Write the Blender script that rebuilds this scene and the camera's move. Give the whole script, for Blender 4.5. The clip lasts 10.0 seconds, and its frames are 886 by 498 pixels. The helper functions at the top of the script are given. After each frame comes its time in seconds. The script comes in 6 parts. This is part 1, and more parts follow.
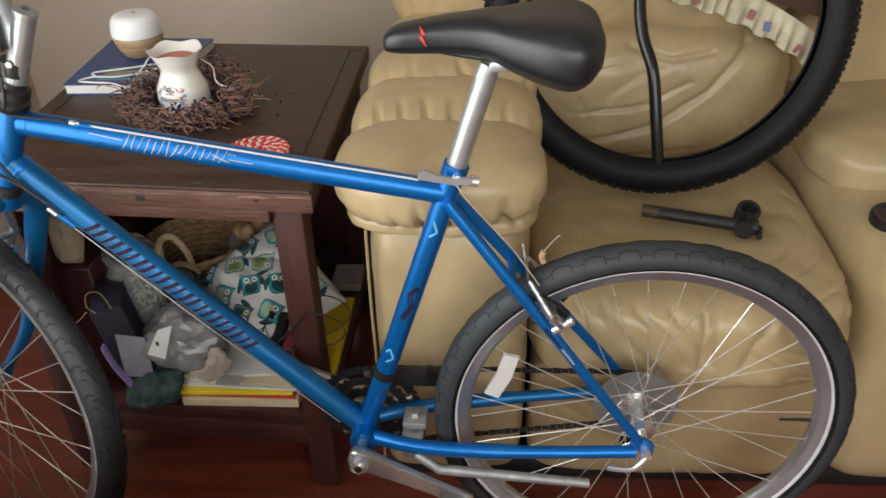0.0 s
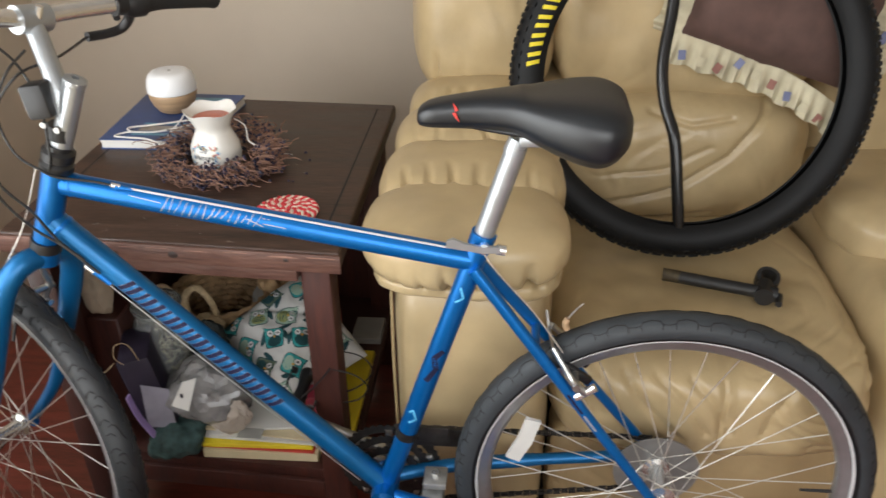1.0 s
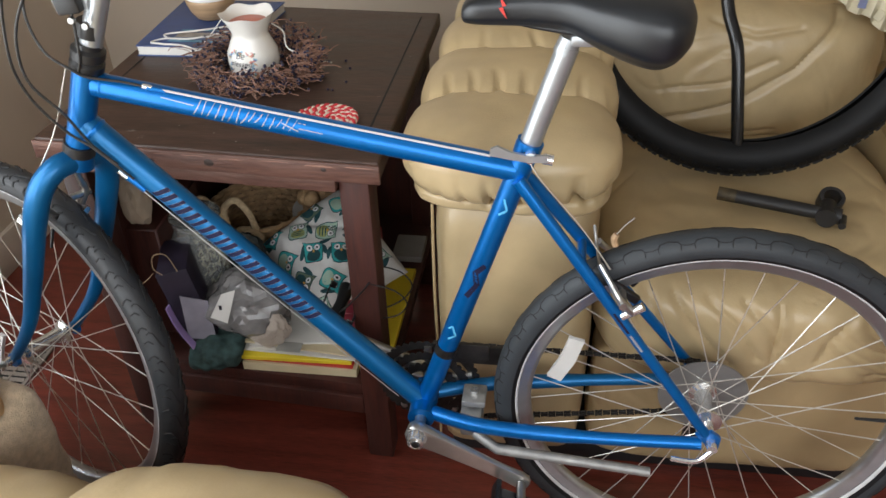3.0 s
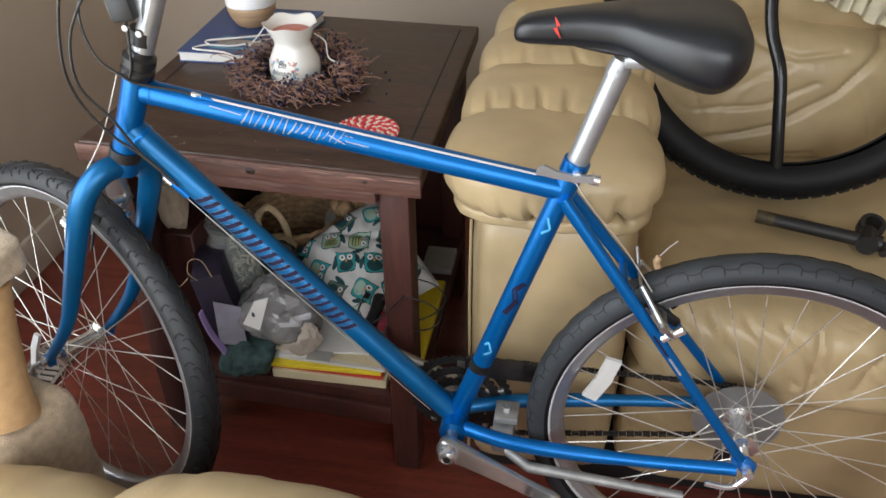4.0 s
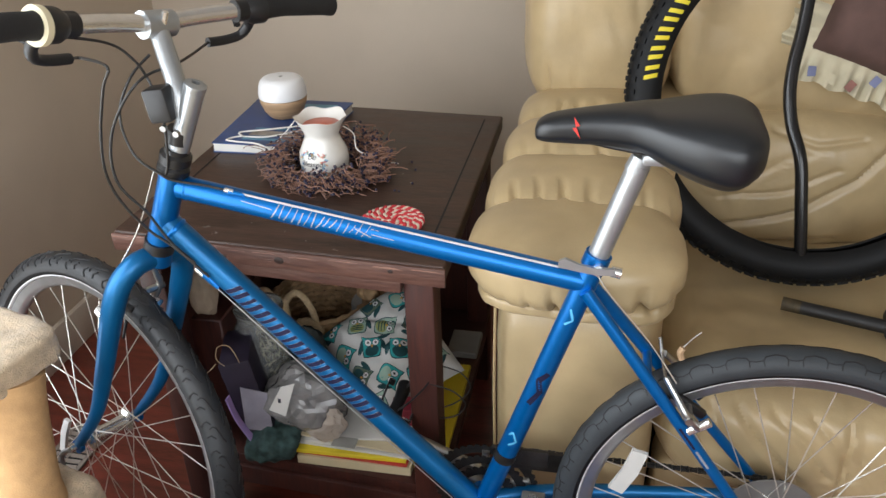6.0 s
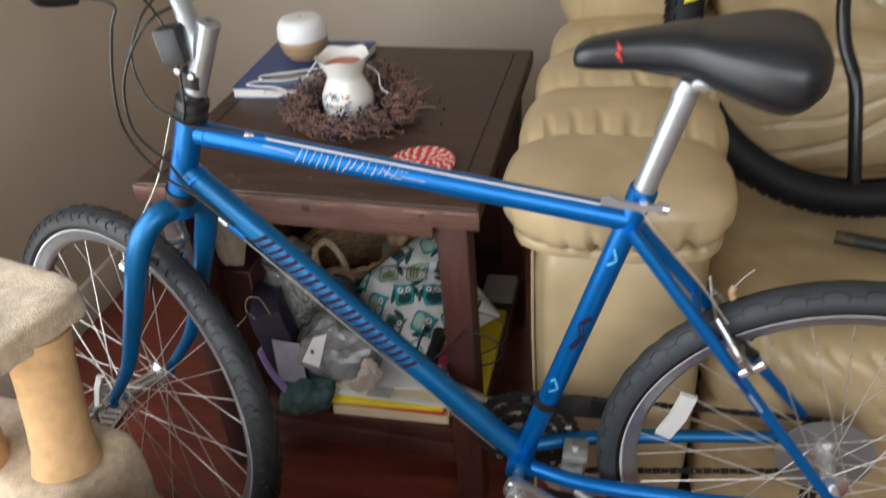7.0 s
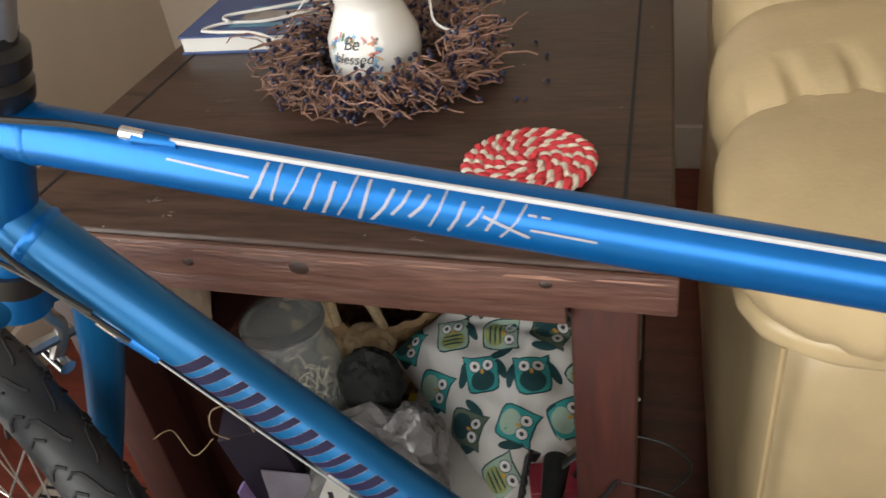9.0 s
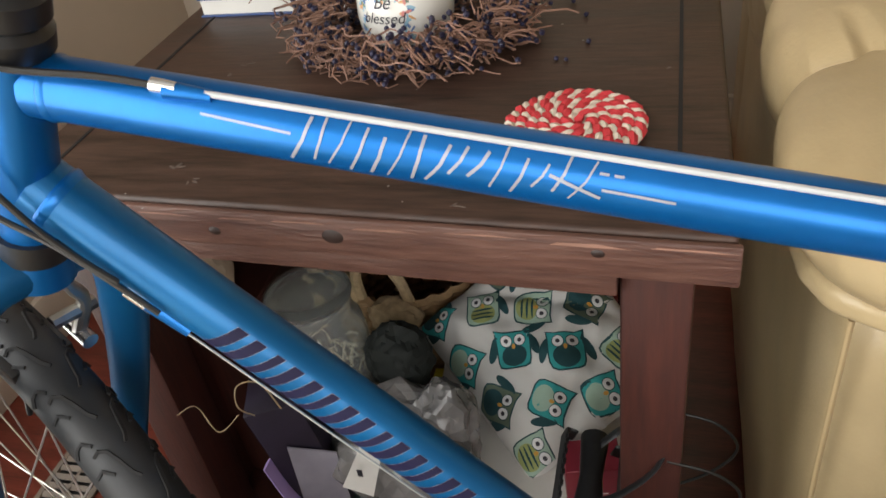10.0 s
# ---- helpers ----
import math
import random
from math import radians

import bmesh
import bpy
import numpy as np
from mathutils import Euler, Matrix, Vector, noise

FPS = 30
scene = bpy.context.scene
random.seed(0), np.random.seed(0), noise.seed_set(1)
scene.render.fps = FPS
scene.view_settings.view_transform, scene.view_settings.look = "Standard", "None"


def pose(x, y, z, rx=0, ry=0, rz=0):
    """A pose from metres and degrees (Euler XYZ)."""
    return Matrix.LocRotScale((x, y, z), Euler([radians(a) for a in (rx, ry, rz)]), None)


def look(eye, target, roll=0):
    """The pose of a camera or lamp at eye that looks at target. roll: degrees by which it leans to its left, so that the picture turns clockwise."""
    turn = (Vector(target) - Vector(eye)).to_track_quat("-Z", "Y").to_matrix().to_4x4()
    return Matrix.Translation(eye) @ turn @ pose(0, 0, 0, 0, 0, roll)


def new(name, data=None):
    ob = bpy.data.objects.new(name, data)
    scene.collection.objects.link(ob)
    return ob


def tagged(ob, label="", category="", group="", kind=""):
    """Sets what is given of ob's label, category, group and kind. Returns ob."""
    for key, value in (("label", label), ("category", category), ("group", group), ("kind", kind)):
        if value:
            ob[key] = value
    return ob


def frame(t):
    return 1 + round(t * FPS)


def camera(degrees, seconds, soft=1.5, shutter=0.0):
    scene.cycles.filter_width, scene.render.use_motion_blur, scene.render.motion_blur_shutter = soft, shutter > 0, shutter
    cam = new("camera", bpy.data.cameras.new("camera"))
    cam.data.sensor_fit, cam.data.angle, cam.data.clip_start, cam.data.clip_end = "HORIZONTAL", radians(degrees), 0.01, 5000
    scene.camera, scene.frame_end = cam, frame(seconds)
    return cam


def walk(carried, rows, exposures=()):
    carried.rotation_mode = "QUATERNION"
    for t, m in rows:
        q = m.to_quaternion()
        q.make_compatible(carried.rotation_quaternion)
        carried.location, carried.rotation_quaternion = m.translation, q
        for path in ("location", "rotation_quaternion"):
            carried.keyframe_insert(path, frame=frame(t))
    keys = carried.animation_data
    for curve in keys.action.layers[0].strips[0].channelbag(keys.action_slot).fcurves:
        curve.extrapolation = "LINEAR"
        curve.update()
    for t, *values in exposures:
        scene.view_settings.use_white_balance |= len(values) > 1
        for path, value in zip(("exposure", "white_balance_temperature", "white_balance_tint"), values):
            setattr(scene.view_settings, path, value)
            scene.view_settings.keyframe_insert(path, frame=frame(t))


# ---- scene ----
cam = camera(56.9, 10.0, shutter=0.5)
PATH = [
    (0, (0.2, -0.931, 1.228), (0.076, 0.743, 0.141), -1.6),
    (0.5, (0.201, -0.938, 1.239), (0.138, 0.75, 0.167), -0.8),
    (1, (0.181, -0.934, 1.27), (0.026, 0.789, 0.267), -0.8),
    (1.5, (0.197, -0.939, 1.253), (-0.125, 0.756, 0.242), -6.6),
    (2, (0.203, -0.92, 1.225), (-0.076, 0.718, 0.112), -6.0),
    (3.5, (0.16, -0.903, 1.226), (-0.112, 0.708, 0.073), -0.6),
    (4, (0.144, -0.902, 1.234), (-0.146, 0.719, 0.1), -0.7),
    (4.5, (0.142, -0.919, 1.247), (-0.183, 0.734, 0.169), -1.9),
    (5, (0.153, -0.906, 1.265), (-0.182, 0.783, 0.247), -2.5),
    (6.5, (0.144, -0.901, 1.256), (-0.252, 0.798, 0.279), -2.1),
    (7, (0.132, -0.861, 1.23), (-0.298, 0.761, 0.141), -4.9),
    (7.5, (0.095, -0.714, 1.183), (-0.421, 0.778, -0.045), -7.5),
    (8, (0.025, -0.474, 1.102), (-0.527, 1.016, -0.113), -10.7),
    (8.5, (-0.035, -0.357, 1.002), (-0.54, 1.229, -0.107), -7.4),
    (9, (-0.084, -0.318, 0.979), (-0.576, 1.234, -0.183), -8.6),
    (9.5, (-0.112, -0.3, 0.97), (-0.629, 1.226, -0.213), -9.8),
    (10, (-0.113, -0.301, 0.958), (-0.626, 1.21, -0.247), -9.3),
]
walk(cam, [(t, look(eye, target, roll)) for t, eye, target, roll in PATH], exposures=[(0, -0.34, 6600, 10), (0.5, -0.26, 6600, 10), (1, -0.16, 6550, 10), (1.5, -0.16, 6550, 10), (2, -0.25, 6500, 10), (4, -0.24, 6250, 10), (5, -0.20, 6250, 10), (6.5, -0.26, 6250, 10), (7, -0.32, 6250, 10), (7.5, -0.32, 6300, 10), (8, -0.08, 6500, 10), (8.5, -0.19, 6650, 10), (9, -0.20, 6750, 10), (10, -0.20, 6750, 10)])

# ---------------------------------------------------------------- light
world = bpy.data.worlds.new("world")
scene.world = world
world.use_nodes = True
wn = world.node_tree.nodes
sky = wn.new("ShaderNodeTexSky")
sky.sky_type = "NISHITA"
sky.sun_disc = False
sky.sun_elevation, sky.sun_rotation = radians(39), radians(140)
world.node_tree.links.new(sky.outputs[0], wn["Background"].inputs[0])
wn["Background"].inputs[1].default_value = 0.1


LEFT_WALL = -1.19


def area(name, eye, target, sx, sy, watts, colour):
    la = bpy.data.lights.new(name, "AREA")
    la.shape, la.size, la.size_y, la.energy, la.color = "RECTANGLE", sx, sy, watts, colour
    ob = new(name, la)
    ob.matrix_basis = look(eye, target)
    return ob


area("window_daylight", (0.55, -1.96, 1.34), (0.6, 0.6, 0.7), 2.05, 1.12, 35, (0.99, 0.99, 0.975))
area("glass_door_daylight", (LEFT_WALL + 0.02, -0.98, 1.10), (0.5, -0.45, 0.93), 1.84, 1.95, 70, (0.975, 0.99, 0.985))
sun = bpy.data.lights.new("sun", "SUN")
sun.energy, sun.angle, sun.color = 3.0, radians(0.6), (1.0, 0.93, 0.82)
AZ, EL = radians(40), radians(39)
new("sun", sun).matrix_basis = look((math.sin(AZ) * math.cos(EL) * 9, -math.cos(AZ) * math.cos(EL) * 9, math.sin(EL) * 9), (0, 0, 0))

# ---------------------------------------------------------------- materials
MATS = {}


def mat(name, base, rough=0.5, metal=0.0, var=0.12, scale=30.0, bump=0.0, bscale=200.0, coat=0.0, base2=None,
        stretch=(1, 1, 1), spec=0.5, detail=6.0, rvar=0.1, trans=0.0, alpha=1.0, big=3.0, wrinkle=0.0, sheen=0.0):
    """Principled surface whose colour and gloss vary at two scales, with fine relief."""
    if name in MATS:
        return MATS[name]
    m = bpy.data.materials.new(name)
    m.use_nodes = True
    nt = m.node_tree
    p = nt.nodes["Principled BSDF"]
    tc = nt.nodes.new("ShaderNodeTexCoord")
    mp = nt.nodes.new("ShaderNodeMapping")
    mp.inputs["Scale"].default_value = stretch
    nt.links.new(tc.outputs["Object"], mp.inputs[0])
    n1 = nt.nodes.new("ShaderNodeTexNoise")
    n1.inputs["Scale"].default_value, n1.inputs["Detail"].default_value = scale, detail
    n2 = nt.nodes.new("ShaderNodeTexNoise")
    n2.inputs["Scale"].default_value, n2.inputs["Detail"].default_value = big, 3.0
    for n in (n1, n2):
        nt.links.new(mp.outputs[0], n.inputs["Vector"])
    add = nt.nodes.new("ShaderNodeMath")
    add.operation = "ADD"
    nt.links.new(n1.outputs[0], add.inputs[0])
    nt.links.new(n2.outputs[0], add.inputs[1])
    ramp = nt.nodes.new("ShaderNodeMapRange")
    ramp.inputs["From Min"].default_value, ramp.inputs["From Max"].default_value = 0.65, 1.35
    nt.links.new(add.outputs[0], ramp.inputs["Value"])
    mix = nt.nodes.new("ShaderNodeMix")
    mix.data_type = "RGBA"
    b2 = base2 or tuple(c * (1 - 2 * var) for c in base)
    b1 = base if base2 else tuple(min(1.0, c * (1 + var)) for c in base)
    mix.inputs[6].default_value, mix.inputs[7].default_value = (*b2, 1), (*b1, 1)
    nt.links.new(ramp.outputs[0], mix.inputs[0])
    nt.links.new(mix.outputs[2], p.inputs["Base Color"])
    rr = nt.nodes.new("ShaderNodeMapRange")
    rr.inputs["To Min"].default_value, rr.inputs["To Max"].default_value = max(0.02, rough - rvar), min(1, rough + rvar)
    nt.links.new(n2.outputs[0], rr.inputs["Value"])
    nt.links.new(rr.outputs[0], p.inputs["Roughness"])
    p.inputs["Metallic"].default_value = metal
    p.inputs["Coat Weight"].default_value = coat
    p.inputs["Coat Roughness"].default_value = 0.08
    p.inputs["Specular IOR Level"].default_value = spec
    p.inputs["Transmission Weight"].default_value = trans
    p.inputs["Alpha"].default_value = alpha
    if bump:
        n3 = nt.nodes.new("ShaderNodeTexNoise")
        n3.inputs["Scale"].default_value, n3.inputs["Detail"].default_value = bscale, 4.0
        nt.links.new(mp.outputs[0], n3.inputs["Vector"])
        bn = nt.nodes.new("ShaderNodeBump")
        bn.inputs["Strength"].default_value, bn.inputs["Distance"].default_value = bump, 0.004
        nt.links.new(n3.outputs[0], bn.inputs["Height"])
        nt.links.new(bn.outputs[0], p.inputs["Normal"])
        if wrinkle:
            n4 = nt.nodes.new("ShaderNodeTexNoise")
            n4.noise_type = "RIDGED_MULTIFRACTAL"
            n4.inputs["Scale"].default_value, n4.inputs["Detail"].default_value, n4.inputs["Distortion"].default_value = 7.0, 3.0, 0.6
            nt.links.new(mp.outputs[0], n4.inputs["Vector"])
            b2n = nt.nodes.new("ShaderNodeBump")
            b2n.invert = True
            b2n.inputs["Strength"].default_value, b2n.inputs["Distance"].default_value = wrinkle, 0.006
            nt.links.new(n4.outputs[0], b2n.inputs["Height"])
            nt.links.new(b2n.outputs[0], bn.inputs["Normal"])
    if sheen:
        p.inputs["Sheen Weight"].default_value = sheen
    MATS[name] = m
    return m


M_WALL = mat("wall_paint", (0.56, 0.48, 0.385), 0.75, var=0.03, scale=8, bump=0.15, bscale=260)
M_CEIL = mat("ceiling_paint", (0.52, 0.51, 0.48), 0.85, var=0.03)
M_TRIM = mat("trim_paint", (0.62, 0.56, 0.48), 0.5, var=0.06, scale=12)
M_VENT = mat("brown_grey_enamel", (0.26, 0.22, 0.19), 0.45, var=0.15)
M_FLOOR = mat("cherry_floor", (0.175, 0.036, 0.023), 0.32, var=0.3, scale=40, stretch=(1, 14, 1), bump=0.03, bscale=80, coat=0.2)
M_LEATHER = mat("tan_leather", (0.49, 0.372, 0.206), 0.34, var=0.10, scale=14, bump=0.09, bscale=260, spec=0.55, rvar=0.09, wrinkle=0.26)
# darker copy of the tan leather, with shade put into its colour
M_LEATHER2 = mat("tan_leather_shaded", (0.43, 0.315, 0.168), 0.45, var=0.10, scale=10, bump=0.08, bscale=300, spec=0.4, wrinkle=0.2)
M_TABLETOP = mat("dark_stained_wood", (0.058, 0.031, 0.022), 0.44, spec=0.4, var=0.38, big=5, scale=26, stretch=(1, 9, 1), bump=0.08, bscale=70, rvar=0.12)
M_TABLEWOOD = mat("red_brown_wood", (0.165, 0.082, 0.060), 0.40, scale=24, stretch=(1, 10, 10), bump=0.3, bscale=45, base2=(0.062, 0.026, 0.020))
M_SCUFF = mat("grey_scuff", (0.17, 0.13, 0.11), 0.7, var=0.3, scale=120)
M_BAREWOOD = mat("bare_worn_wood", (0.30, 0.16, 0.115), 0.6, var=0.25, scale=40, stretch=(1, 8, 8))
M_KNOT = mat("dark_wood_knot", (0.035, 0.018, 0.014), 0.5, var=0.3, scale=200)
M_LEG = mat("red_brown_leg_wood", (0.072, 0.019, 0.012), 0.5, scale=22, stretch=(10, 10, 1), bump=0.1, bscale=60, base2=(0.03, 0.010, 0.008))
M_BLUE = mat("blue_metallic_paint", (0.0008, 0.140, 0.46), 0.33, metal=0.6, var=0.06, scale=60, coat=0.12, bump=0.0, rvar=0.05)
M_BLUED = mat("worn_blue_paint", (0.008, 0.16, 0.55), 0.4, metal=0.5, var=0.2, scale=40, coat=0.3)
# petrol down-tube paint; also colours in the shade on fork blades, far chainstay
M_BLUE2 = mat("petrol_and_shaded_blue_paint", (0.003, 0.13, 0.34), 0.40, metal=0.5, var=0.12, scale=12, coat=0.12, rvar=0.05)
M_ALU = mat("brushed_aluminium", (0.43, 0.455, 0.475), 0.32, metal=0.7, var=0.08, scale=50)
M_TYREF = mat("black_front_tyre_rubber", (0.023, 0.025, 0.028), 0.5, scale=24, var=0.25, bump=0.02, bscale=300)
M_RIM = mat("rim_aluminium", (0.46, 0.48, 0.50), 0.30, metal=0.85, var=0.08, scale=40, rvar=0.06)
M_LIP = mat("machined_rim_edge", (0.74, 0.75, 0.76), 0.4, metal=0.25, var=0.1, scale=40)
M_CHROME = mat("polished_steel", (0.80, 0.80, 0.79), 0.22, metal=0.85, var=0.06, scale=60)
M_WORNALU = mat("worn_aluminium", (0.40, 0.40, 0.39), 0.55, metal=0.7, var=0.25, scale=40)
M_CRANK = mat("polished_crank_aluminium", (0.60, 0.60, 0.58), 0.30, metal=0.9, var=0.12, scale=30)
M_STEEL = mat("dull_steel", (0.42, 0.41, 0.39), 0.42, metal=1.0, var=0.2, scale=60)
M_GREASE = mat("greasy_dark_steel", (0.045, 0.042, 0.04), 0.45, metal=0.7, var=0.3, scale=80)
M_SPOKE = mat("spoke_steel", (0.70, 0.68, 0.63), 0.30, metal=0.7, var=0.08)
M_BLACK = mat("black_plastic", (0.016, 0.016, 0.017), 0.42, var=0.2, scale=60)
M_TYRE = mat("dusty_tyre_rubber", (0.030, 0.035, 0.040), 0.6, scale=24, var=0.2, bump=0.12, bscale=400)
M_TYREB = mat("black_tyre_rubber", (0.006, 0.0065, 0.0075), 0.58, spec=0.28, scale=24, var=0.2, bump=0.1, bscale=300)
M_GROOVE = mat("tread_groove_black", (0.012, 0.012, 0.013), 0.8, var=0.1)
M_SADDLE = mat("black_saddle_vinyl", (0.007, 0.0092, 0.0125), 0.38, spec=0.65, var=0.15, scale=40, bump=0.06, bscale=620, rvar=0.05)
M_RED = mat("red_print", (0.62, 0.03, 0.02), 0.5, var=0.05)
M_WHITE = mat("white_print", (0.75, 0.76, 0.76), 0.4, var=0.06)
M_SILVERP = mat("silver_print", (0.34, 0.36, 0.41), 0.45, metal=0.3, var=0.12)
M_LINER = mat("white_cable_liner", (0.50, 0.515, 0.52), 0.5, var=0.08)
M_PURPLE = mat("dark_purple_print", (0.016, 0.014, 0.045), 0.6, var=0.15, spec=0.2)
M_YELLOWP = mat("yellow_print", (0.75, 0.62, 0.02), 0.55, var=0.08)
M_CLEAR = mat("clear_reflector", (0.8, 0.8, 0.77), 0.25, var=0.05, trans=0.35)
M_PLUSH = mat("beige_plush", (0.58, 0.46, 0.32), 0.95, var=0.22, scale=70, bump=0.6, bscale=380, spec=0.1, sheen=0.4)
M_GRIP = mat("black_grip_rubber", (0.015, 0.015, 0.016), 0.75, var=0.2, bump=0.3, bscale=420)
M_CERAMIC = mat("white_glazed_ceramic", (0.80, 0.78, 0.73), 0.2, var=0.03, coat=0.3)
M_TWIG = mat("vine_twig", (0.29, 0.16, 0.115), 0.8, var=0.35, scale=60)
M_BERRY = mat("dark_blue_berry", (0.022, 0.02, 0.05), 0.35, var=0.3)
M_BOOK = mat("blue_book_cover", (0.035, 0.075, 0.22), 0.4, var=0.25, scale=10, big=9)
M_PAPER = mat("white_paper", (0.66, 0.64, 0.60), 0.8, var=0.05, scale=20)
M_CREAM = mat("cream_paper", (0.62, 0.52, 0.33), 0.8, var=0.08, scale=20)
M_YPAPER = mat("yellow_magazine_cover", (0.80, 0.62, 0.03), 0.5, var=0.06)
M_RPAPER = mat("red_magazine_cover", (0.5, 0.04, 0.03), 0.5, var=0.1)
M_MAROON = mat("maroon_card", (0.20, 0.015, 0.03), 0.55, var=0.1)
M_WOODLITE = mat("light_wood_grain", (0.50, 0.33, 0.19), 0.5, var=0.15, scale=20, stretch=(1, 1, 9))
M_PLASTICW = mat("white_matt_plastic", (0.80, 0.80, 0.81), 0.5, var=0.03)
M_CORD = mat("white_cord", (0.74, 0.72, 0.68), 0.6, var=0.05)
M_ROPER = mat("red_cotton_cord", (0.62, 0.045, 0.055), 0.85, var=0.15, scale=200, bump=0.3, bscale=900)
M_ROPEW = mat("cream_cotton_cord", (0.80, 0.72, 0.60), 0.85, var=0.1, scale=200, bump=0.3, bscale=900)
M_WICKER = mat("straw_wicker", (0.42, 0.27, 0.14), 0.8, var=0.3, scale=60, bump=0.3)
M_ROPE = mat("jute_rope", (0.50, 0.37, 0.22), 0.85, var=0.2, scale=120, bump=0.4, bscale=600)
M_FABW = mat("white_printed_cotton", (0.62, 0.61, 0.585), 0.9, var=0.05, scale=20, bump=0.15, bscale=700)
M_FABG = mat("pale_green_print", (0.36, 0.50, 0.40), 0.9, var=0.1)
M_ORANGE = mat("orange_print", (0.62, 0.32, 0.06), 0.9, var=0.1)
M_TEAL = mat("teal_print", (0.035, 0.36, 0.36), 0.9, var=0.15)
M_TEALD = mat("dark_teal_print", (0.015, 0.07, 0.08), 0.9, var=0.2)
M_OLIVE = mat("grey_olive_print", (0.13, 0.17, 0.12), 0.9, var=0.2)
M_LIME = mat("lime_print", (0.34, 0.38, 0.14), 0.9, var=0.1)
M_PLAID = mat("green_plaid_cloth", (0.045, 0.090, 0.085), 0.9, var=0.35, scale=70, bump=0.2)
M_BAGDARK = mat("dark_violet_bag", (0.020, 0.013, 0.030), 0.6, var=0.2)
M_LILAC = mat("lilac_ribbon", (0.42, 0.30, 0.62), 0.5, var=0.08)
M_GREYBAG = mat("grey_bag_tissue", (0.34, 0.32, 0.38), 0.6, var=0.15)
M_CRUMP = mat("crumpled_clear_wrap", (0.50, 0.48, 0.47), 0.16, trans=0.45, var=0.35, scale=18, bump=0.6, bscale=38, rvar=0.15)
M_STRIPED = mat("tan_striped_paper", (0.56, 0.50, 0.42), 0.6, var=0.1, scale=20)
st_nt = M_STRIPED.node_tree
wave = st_nt.nodes.new("ShaderNodeTexWave")
wave.inputs["Scale"].default_value, wave.inputs["Distortion"].default_value, wave.inputs["Detail Scale"].default_value = 42.0, 2.0, 0.4
wave.bands_direction = "Z"
st_mix = st_nt.nodes.new("ShaderNodeMix")
st_mix.data_type = "RGBA"
st_mix.inputs[6].default_value, st_mix.inputs[7].default_value = (0.25, 0.19, 0.15, 1), (0.60, 0.54, 0.46, 1)
st_nt.links.new(wave.outputs["Fac"], st_mix.inputs[0])
st_nt.links.new(st_mix.outputs[2], st_nt.nodes["Principled BSDF"].inputs["Base Color"])
M_BROWNCLOTH = mat("dark_brown_pillow_cloth", (0.10, 0.055, 0.045), 0.85, var=0.15, bump=0.2, bscale=600)
M_QUILT = mat("cream_quilt_cloth", (0.62, 0.56, 0.40), 0.9, var=0.15, scale=24, bump=0.2, bscale=500)
M_QBLUE = mat("blue_patch_cloth", (0.20, 0.22, 0.36), 0.9, var=0.15)
M_QRED = mat("rust_patch_cloth", (0.34, 0.16, 0.13), 0.9, var=0.15)
M_STRAW = mat("dried_straw", (0.56, 0.50, 0.36), 0.9, var=0.2, scale=90)
M_GREY = mat("grey_card", (0.34, 0.33, 0.30), 0.7, var=0.1)
M_BEIGE = mat("tan_kraft_paper", (0.42, 0.33, 0.24), 0.8, var=0.15)

M_GLASS = bpy.data.materials.new("clear_glass")
M_GLASS.use_nodes = True
gp = M_GLASS.node_tree.nodes["Principled BSDF"]
gp.inputs["Transmission Weight"].default_value, gp.inputs["Roughness"].default_value = 0.92, 0.06
gp.inputs["Base Color"].default_value, gp.inputs["IOR"].default_value = (0.95, 0.98, 0.96, 1), 1.42


# ---------------------------------------------------------------- mesh helpers
def V(*a):
    return Vector(a)


def thing(name, loc, label, category, group="", kind=""):
    ob = new(name)
    ob.matrix_basis = Matrix.Translation(loc)
    ob.empty_display_size = 0.05
    return tagged(ob, label, category, group, kind)


def mesh_of(name, bm, material, sharp=40):
    bmesh.ops.recalc_face_normals(bm, faces=bm.faces)
    me = bpy.data.meshes.new(name)
    bm.to_mesh(me)
    bm.free()
    for m in (material if isinstance(material, (list, tuple)) else [material]):
        me.materials.append(m)
    me.polygons.foreach_set("use_smooth", [True] * len(me.polygons))
    me.set_sharp_from_angle(angle=radians(sharp))
    return me


def part(name, bm, material, parent=None, label="", sharp=40, kind=""):
    """One mesh object from world-space geometry, under a thing or a part."""
    ob = new(name, mesh_of(name, bm, material, sharp))
    if parent is not None:
        ob.parent = parent
        if parent.type == "EMPTY":
            ob.matrix_parent_inverse = parent.matrix_basis.inverted()
    return tagged(ob, label, kind=kind)


def solo(name, bm, material, label, category, group="", kind="", sharp=40):
    return tagged(new(name, mesh_of(name, bm, material, sharp)), label, category, group, kind)


def box(lo, hi, bevel=0.0, seg=2, m=None, bm=None):
    b = bm or bmesh.new()
    lo, hi = Vector(lo), Vector(hi)
    r = bmesh.ops.create_cube(b, size=1)
    for v in r["verts"]:
        v.co = Vector([lo[i] + (v.co[i] + 0.5) * (hi[i] - lo[i]) for i in range(3)])
    if bevel:
        es = list({e for v in r["verts"] for e in v.link_edges})
        bmesh.ops.bevel(b, geom=es, offset=bevel, segments=seg, affect="EDGES", profile=0.5)
    if m is not None:
        b.transform(m)
    return b


